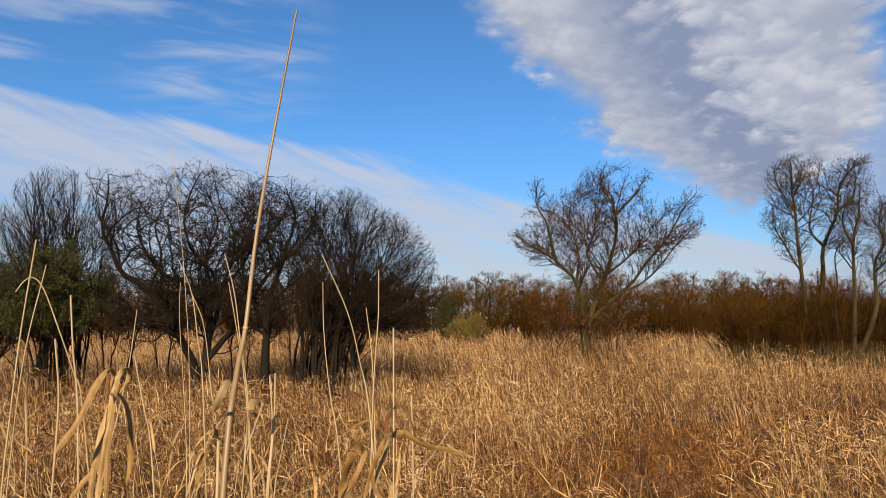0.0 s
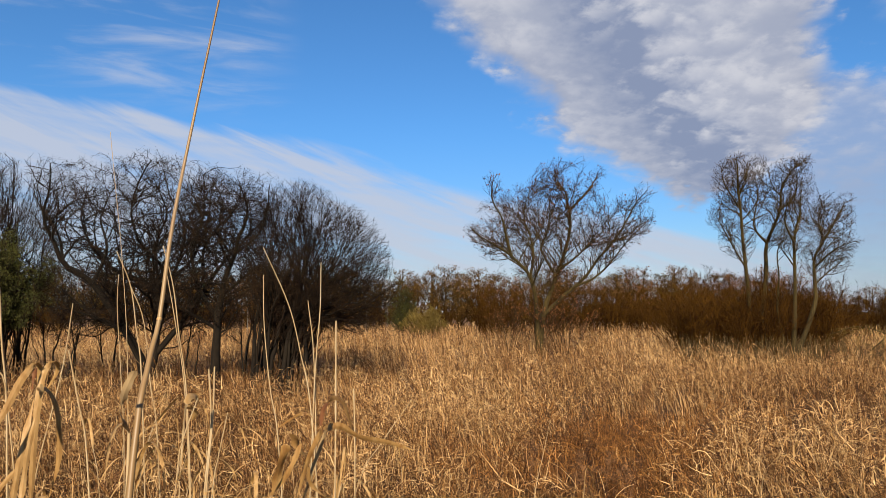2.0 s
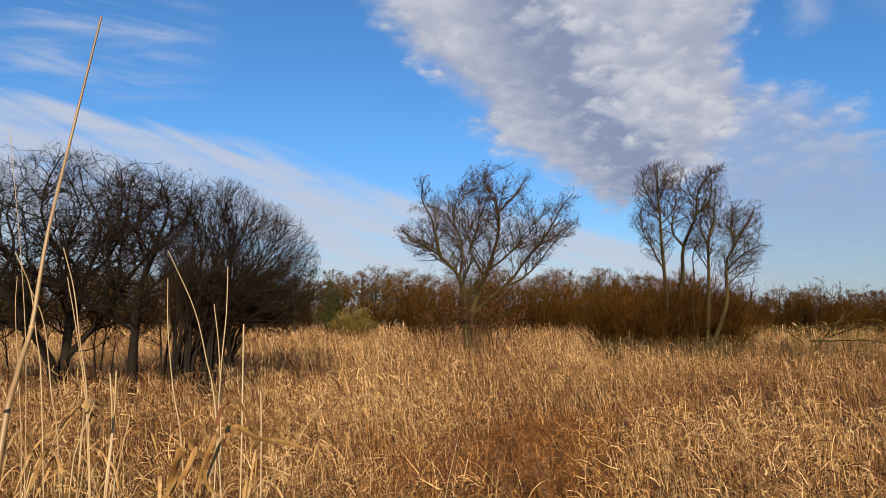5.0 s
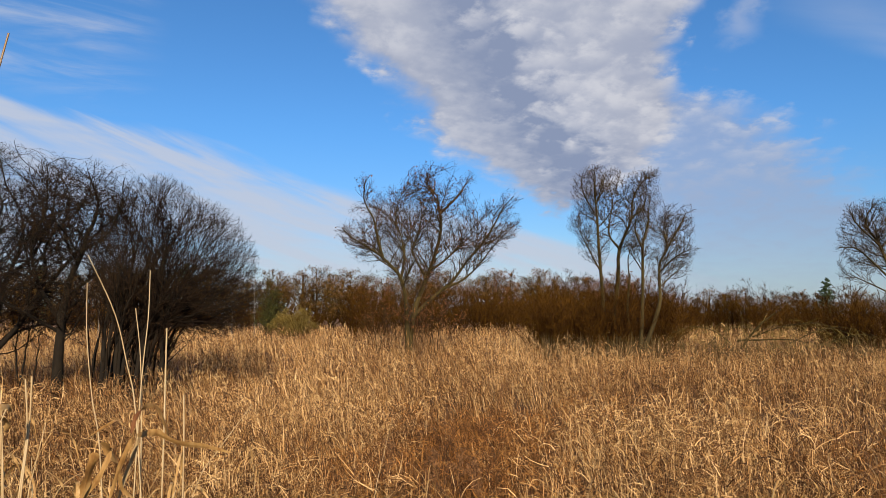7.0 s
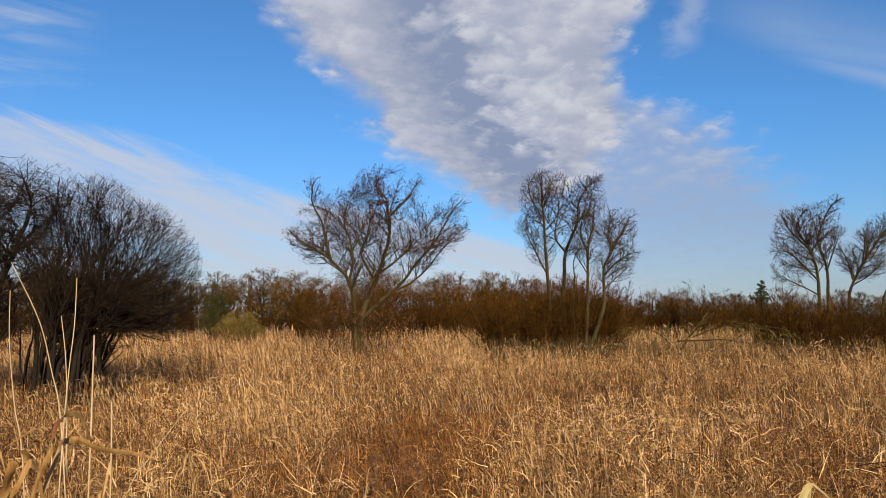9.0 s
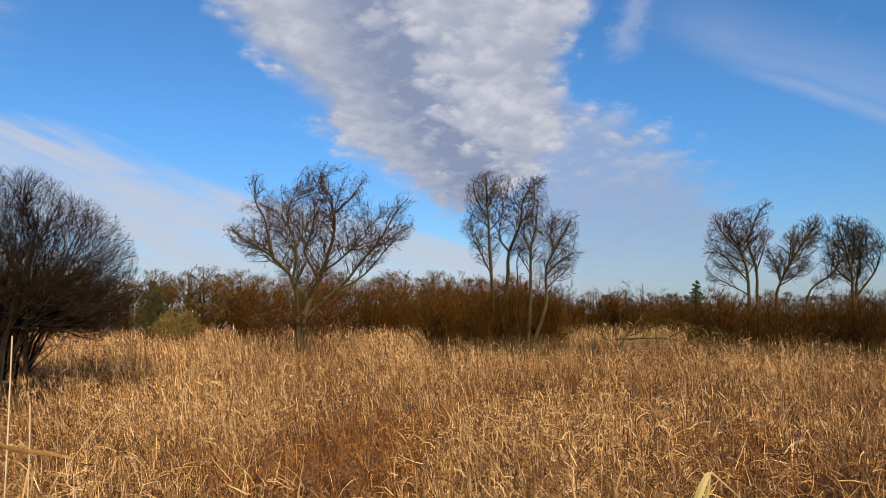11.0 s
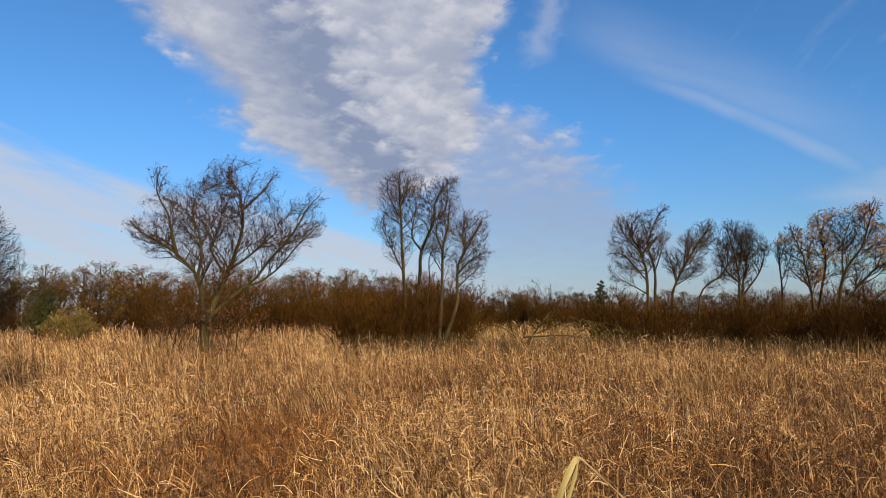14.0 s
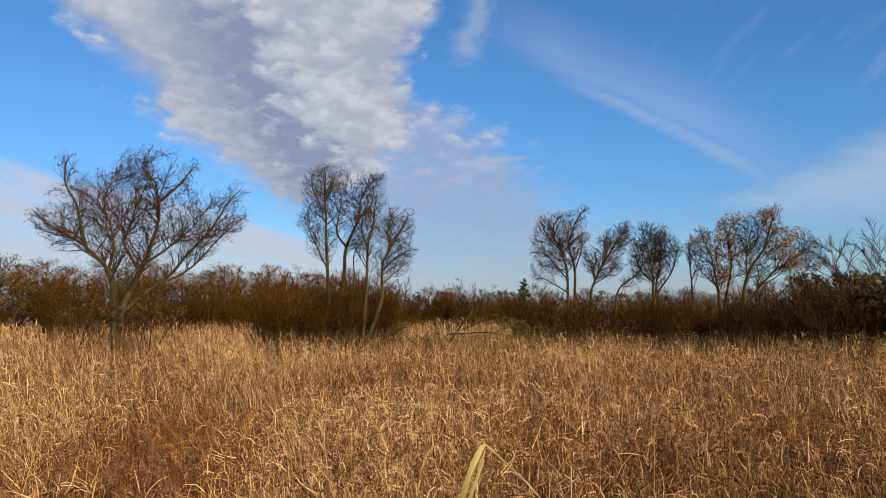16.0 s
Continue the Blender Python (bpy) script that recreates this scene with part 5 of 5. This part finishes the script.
reed([(-30.25, 1.646, 1.30), (-29.80, 1.551, 1.30), (-29.80, 1.459, 1.30), (-29.86, 1.386, 1.30)], 0.0036, 0.003)
reed([(-24.81, 1.704, 2.20), (-25.20, 1.536, 2.20), (-25.76, 1.405, 2.20), (-26.66, 1.199, 2.20)], 0.0042)
reed([(-24.84, 1.584, 1.90), (-24.00, 1.453, 1.90), (-23.31, 1.338, 1.90)], 0.0042, 0.003)
reed([(-21.72, 1.781, 2.00), (-21.69, 1.686, 2.00), (-21.19, 1.498, 2.00), (-20.76, 1.313, 2.00)], 0.0028)
reed([(-21.93, 1.845, 2.00), (-20.83, 1.750, 2.00), (-20.25, 1.623, 2.00), (-19.78, 1.512, 2.00)], 0.0040)
reed([(-20.83, 1.750, 2.00), (-19.78, 1.654, 2.00), (-19.02, 1.464, 2.00), (-18.48, 1.354, 2.00)], 0.0038)
reed([(-18.40, 1.828, 1.60), (-17.53, 1.737, 1.60), (-16.97, 1.633, 1.60), (-16.15, 1.479, 1.60)], 0.0034)
reed([(-18.02, 1.763, 1.60), (-17.20, 1.646, 1.60), (-16.26, 1.479, 1.60)], 0.0030)
reed([(-14.52, 1.557, 1.50), (-14.20, 1.442, 1.50), (-14.52, 1.299, 1.50)], 0.0038, 0.003)
reed([(-14.08, 1.562, 1.50), (-14.08, 1.454, 1.50), (-14.40, 1.299, 1.50)], 0.0034, 0.003)
reed([(-12.94, 1.465, 1.50), (-13.57, 1.370, 1.50), (-13.93, 1.298, 1.50)], 0.0030)
reed([(-15.02, 1.533, 1.20), (-16.06, 1.463, 1.20), (-16.41, 1.398, 1.20)], 0.0030)
reed([(1.98, 1.419, 2.00), (-0.69, 1.288, 2.00), (-2.35, 1.191, 2.00)], 0.0036)
reed([(-22.80, 2.177, 2.00), (-22.36, 2.055, 2.00), (-21.54, 1.829, 2.00), (-20.83, 1.560, 2.00)], 0.0022, 0.0012)
reed([(63.29, 1.508, 2.46), (62.86, 1.328, 2.44), (62.30, 1.116, 2.44)], 0.0030, 0.0012, M_WEED)
reed([(61.54, 1.245, 1.89), (61.49, 1.163, 1.89)], 0.0036, 0.003)
reed([(13.62, 1.323, 2.28), (13.00, 1.210, 2.28), (12.19, 1.062, 2.28)], 0.0028, 0.0012)
leaf_plant("broken_reed", "broken dry reed with bent, hanging leaves", [
    # shaded inside of the fold, as a rust brown blade
    (M_RUSTSHADE, 0.011, [(-4.85, 1.516, 0.97), (-4.69, 1.535, 0.99), (-4.32, 1.544, 1.01)]),
    (M_DRYLEAF, 0.012, [(-4.36, 1.546, 1.00), (-3.77, 1.549, 1.02), (-3.09, 1.539, 1.04), (-2.43, 1.502, 1.06), (-2.28, 1.484, 1.08)]),
    (M_DRYLEAF, 0.017, [(-4.68, 1.502, 1.03), (-3.33, 1.502, 1.05), (-1.66, 1.481, 1.07), (0.74, 1.468, 1.09), (2.79, 1.452, 1.11)]),
    (M_DRYLEAF, 0.006, [(-5.54, 1.526, 0.98), (-6.17, 1.531, 1.00), (-7.34, 1.518, 1.03), (-8.75, 1.498, 1.05)]),
    (M_DRYLEAF, 0.02, [(-7.24, 1.497, 1.02), (-6.88, 1.478, 1.04), (-6.15, 1.455, 1.06)]),
    (M_DRYLEAF, 0.022, [(-7.58, 1.491, 0.97), (-8.13, 1.456, 0.99), (-8.77, 1.412, 1.01)]),
    (M_DRYLEAF, 0.012, [(-4.82, 1.505, 1.00), (-5.79, 1.464, 1.02), (-6.79, 1.398, 1.04)]),
    (M_STRAW, 0.01, [(-4.51, 1.499, 1.03), (-5.36, 1.449, 1.05), (-6.33, 1.386, 1.07)]),
    (M_DRYLEAF, 0.012, [(-6.47, 1.488, 0.99), (-7.55, 1.444, 1.00), (-9.15, 1.404, 1.03)]),
    (M_DRYLEAF, 0.01, [(-5.88, 1.448, 1.02), (-5.71, 1.420, 1.04), (-4.46, 1.393, 1.06)]),
])
leaf_plant("broken_reed", "tuft of broad dry reed leaves folded over", [
    (M_DRYLEAF, 0.016, [(-29.76, 1.481, 1.17), (-28.40, 1.522, 1.19), (-27.41, 1.571, 1.21), (-26.61, 1.595, 1.23), (-26.26, 1.582, 1.25), (-26.26, 1.531, 1.27), (-26.37, 1.453, 1.29)]),
    (M_DRYLEAF, 0.016, [(-26.31, 1.391, 1.20), (-26.31, 1.492, 1.22), (-26.07, 1.572, 1.24), (-25.43, 1.596, 1.26), (-25.16, 1.579, 1.28), (-25.90, 1.542, 1.30)]),
    (M_DRYLEAF, 0.014, [(-26.36, 1.556, 1.23), (-25.64, 1.550, 1.25), (-24.97, 1.511, 1.27), (-24.76, 1.431, 1.29), (-25.31, 1.362, 1.31)]),
    # rust brown blade that stands for shade inside the bend
    (M_RUSTSHADE, 0.01, [(-26.67, 1.559, 1.19), (-26.57, 1.579, 1.21), (-26.42, 1.591, 1.22)]),
    (M_DRYLEAF, 0.015, [(-27.45, 1.390, 1.21), (-27.06, 1.464, 1.24), (-26.54, 1.538, 1.26)]),
    (M_DRYLEAF, 0.013, [(-26.89, 1.400, 1.17), (-26.67, 1.463, 1.19), (-26.29, 1.521, 1.21)]),
    (M_STRAW, 0.01, [(-26.05, 1.566, 1.20), (-26.06, 1.541, 1.22)]),
    (M_DRYLEAF, 0.012, [(-28.81, 1.390, 1.23), (-27.79, 1.418, 1.25), (-26.02, 1.456, 1.27)]),
])
leaf_plant("curled_leaf", "pale dry leaf curled over on its stalk", [
    (M_STRAW, 0.01, [(-31.85, 1.586, 1.37), (-31.38, 1.576, 1.39), (-31.13, 1.552, 1.41), (-31.03, 1.535, 1.43)]),
    (M_STRAW, 0.006, [(-31.83, 1.584, 1.40), (-31.84, 1.523, 1.42), (-31.57, 1.440, 1.44)]),
])
leaf_plant("leaf_sheath", "pale dry leaf sheath round a tall stalk", [
    (M_STRAW, 0.008, [(-17.81, 1.641, 0.45), (-18.47, 1.628, 0.46), (-18.86, 1.616, 0.48)]),
    (M_STRAW, 0.006, [(-18.90, 1.614, 0.47), (-18.63, 1.602, 0.49), (-18.37, 1.593, 0.51)]),
])
leaf_plant("rolled_leaf", "rolled-up dry brown leaf on a stalk", [
    (M_DRYLEAF, 0.022, [(-16.05, 1.503, 1.37), (-15.78, 1.514, 1.39), (-15.34, 1.511, 1.41), (-15.24, 1.498, 1.43)]),
    (M_DRYLEAF, 0.018, [(-15.96, 1.493, 1.40), (-15.44, 1.481, 1.42), (-15.55, 1.459, 1.44)]),
    (M_STRAW, 0.006, [(-16.12, 1.495, 1.43), (-16.26, 1.430, 1.45), (-16.40, 1.335, 1.47)]),
])
leaf_plant("folded_leaf", "yellow-green leaf blade folded over at its top", [
    (M_GREENLEAF, 0.026, [(53.27, 1.171, 1.66), (54.03, 1.249, 1.68), (54.73, 1.306, 1.72), (55.09, 1.317, 1.75)]),
    (M_GREENLEAF, 0.016, [(53.62, 1.160, 1.69), (54.49, 1.243, 1.73), (54.90, 1.306, 1.76)]),
    (M_STRAW, 0.009, [(54.97, 1.317, 1.75), (56.55, 1.264, 1.78), (58.06, 1.207, 1.82), (59.24, 1.149, 1.86)]),
])

# loose straw standing about
def straw(seed):
    rng = random.Random(seed)
    h = rng.uniform(0.8, 1.25)
    k = rng.uniform(-0.1, 0.14)
    ob = new("straw_stalk")
    path = curve_through([(0, 0, -0.02), (k * 0.3, 0.01, h * 0.5), (k, 0.02, h * 0.85), (k * 1.5 + 0.02, 0.03, h)], 14)
    part("stem", mesh_of("stem", *tubes(path[None], np.linspace(0.0022, 0.0009, 14)[None], 6), M_STRAW, True), ob)
    for q in range(5):
        j = 4 + q * 2
        a = rng.uniform(0, 6.28)
        L = rng.uniform(0.12, 0.25)
        o = path[j]
        out = np.array([math.cos(a), math.sin(a), 0])
        V, Q = strap([o, o + out * L * 0.4 + (0, 0, L * 0.5), o + out * L * 0.8 + (0, 0, L * 0.35), o + out * L - np.array([0, 0, L * 0.2])], rng.uniform(0.008, 0.016))
        part("leaf", mesh_of("leaf", V, Q, M_DRYLEAF), ob)
    return tagged(ob, "dry straw stalk with curled narrow leaves", "grass stalk", "loose straw")


rng = random.Random(9)
STRAWS = [straw(90 + i) for i in range(6)]
placed = 0
for i in range(160):
    if i < 150:
        az, dist = rng.uniform(-38, -5), rng.uniform(1.25, 2.8)
    else:
        az, dist = rng.uniform(-9, 72), rng.uniform(2.6, 4.5)
    m = place(az, dist) @ pose(0, 0, 0, rng.uniform(-6, 6), rng.uniform(-6, 6), rng.uniform(0, 360)) @ Matrix.Scale(rng.uniform(0.8, 1.08) if i < 150 else 0.85, 4)
    if i < 6:
        STRAWS[i].matrix_basis = m
    else:
        copy_thing(STRAWS[i % 6], m).matrix_basis = m


# dead flower heads, dark brown, sunk among the grass
def weed(seed):
    rng = np.random.default_rng(seed)
    ob = new("dead_flower")
    P0, R0 = limbs_of(rng, [[(0, 0, -0.02), (0.02, 0, 0.35), (0.0, 0.03, 0.55), (0.05, 0.0, 0.70)]], [(0.004, 0.002)], 12, 0.05)
    P1, R1 = sprout(rng, P0, R0, 16, 0.55, 0.15, 55, 0.15, 0.15, 5, 0.7, 0.0014)
    part("stem", wood_mesh("stem", [(P0, R0, 6)], M_WEED), ob)
    V, Q = leaves_on(rng, P1, 300, 0.010, 0.008, 0.4)
    part("flower_head", mesh_of("flower_head", *joined([tubes(P1, R1, 4), (V, Q)]), M_WEED), ob, "withered dark brown flower head")
    return tagged(ob, "dead dark brown flower stalk among the grass", "weed", "dead flowers")


WEEDS = [weed(101 + i) for i in range(4)]
for i, (az, dist) in enumerate(((15.2, 4.5), (18.1, 4.7), (13.8, 3.9), (16.4, 4.1), (-28.8, 7.0), (-24.2, 4.2), (-22.0, 4.6), (12.0, 4.9), (19.6, 4.3), (60.0, 5.6), (57.5, 5.2), (20.5, 9.0), (17.5, 9.4))):
    m = place(az, dist) @ pose(0, 0, 0, 0, 0, i * 67)
    if i < 4:
        WEEDS[i].matrix_basis = m
    else:
        copy_thing(WEEDS[i % 4], m).matrix_basis = m
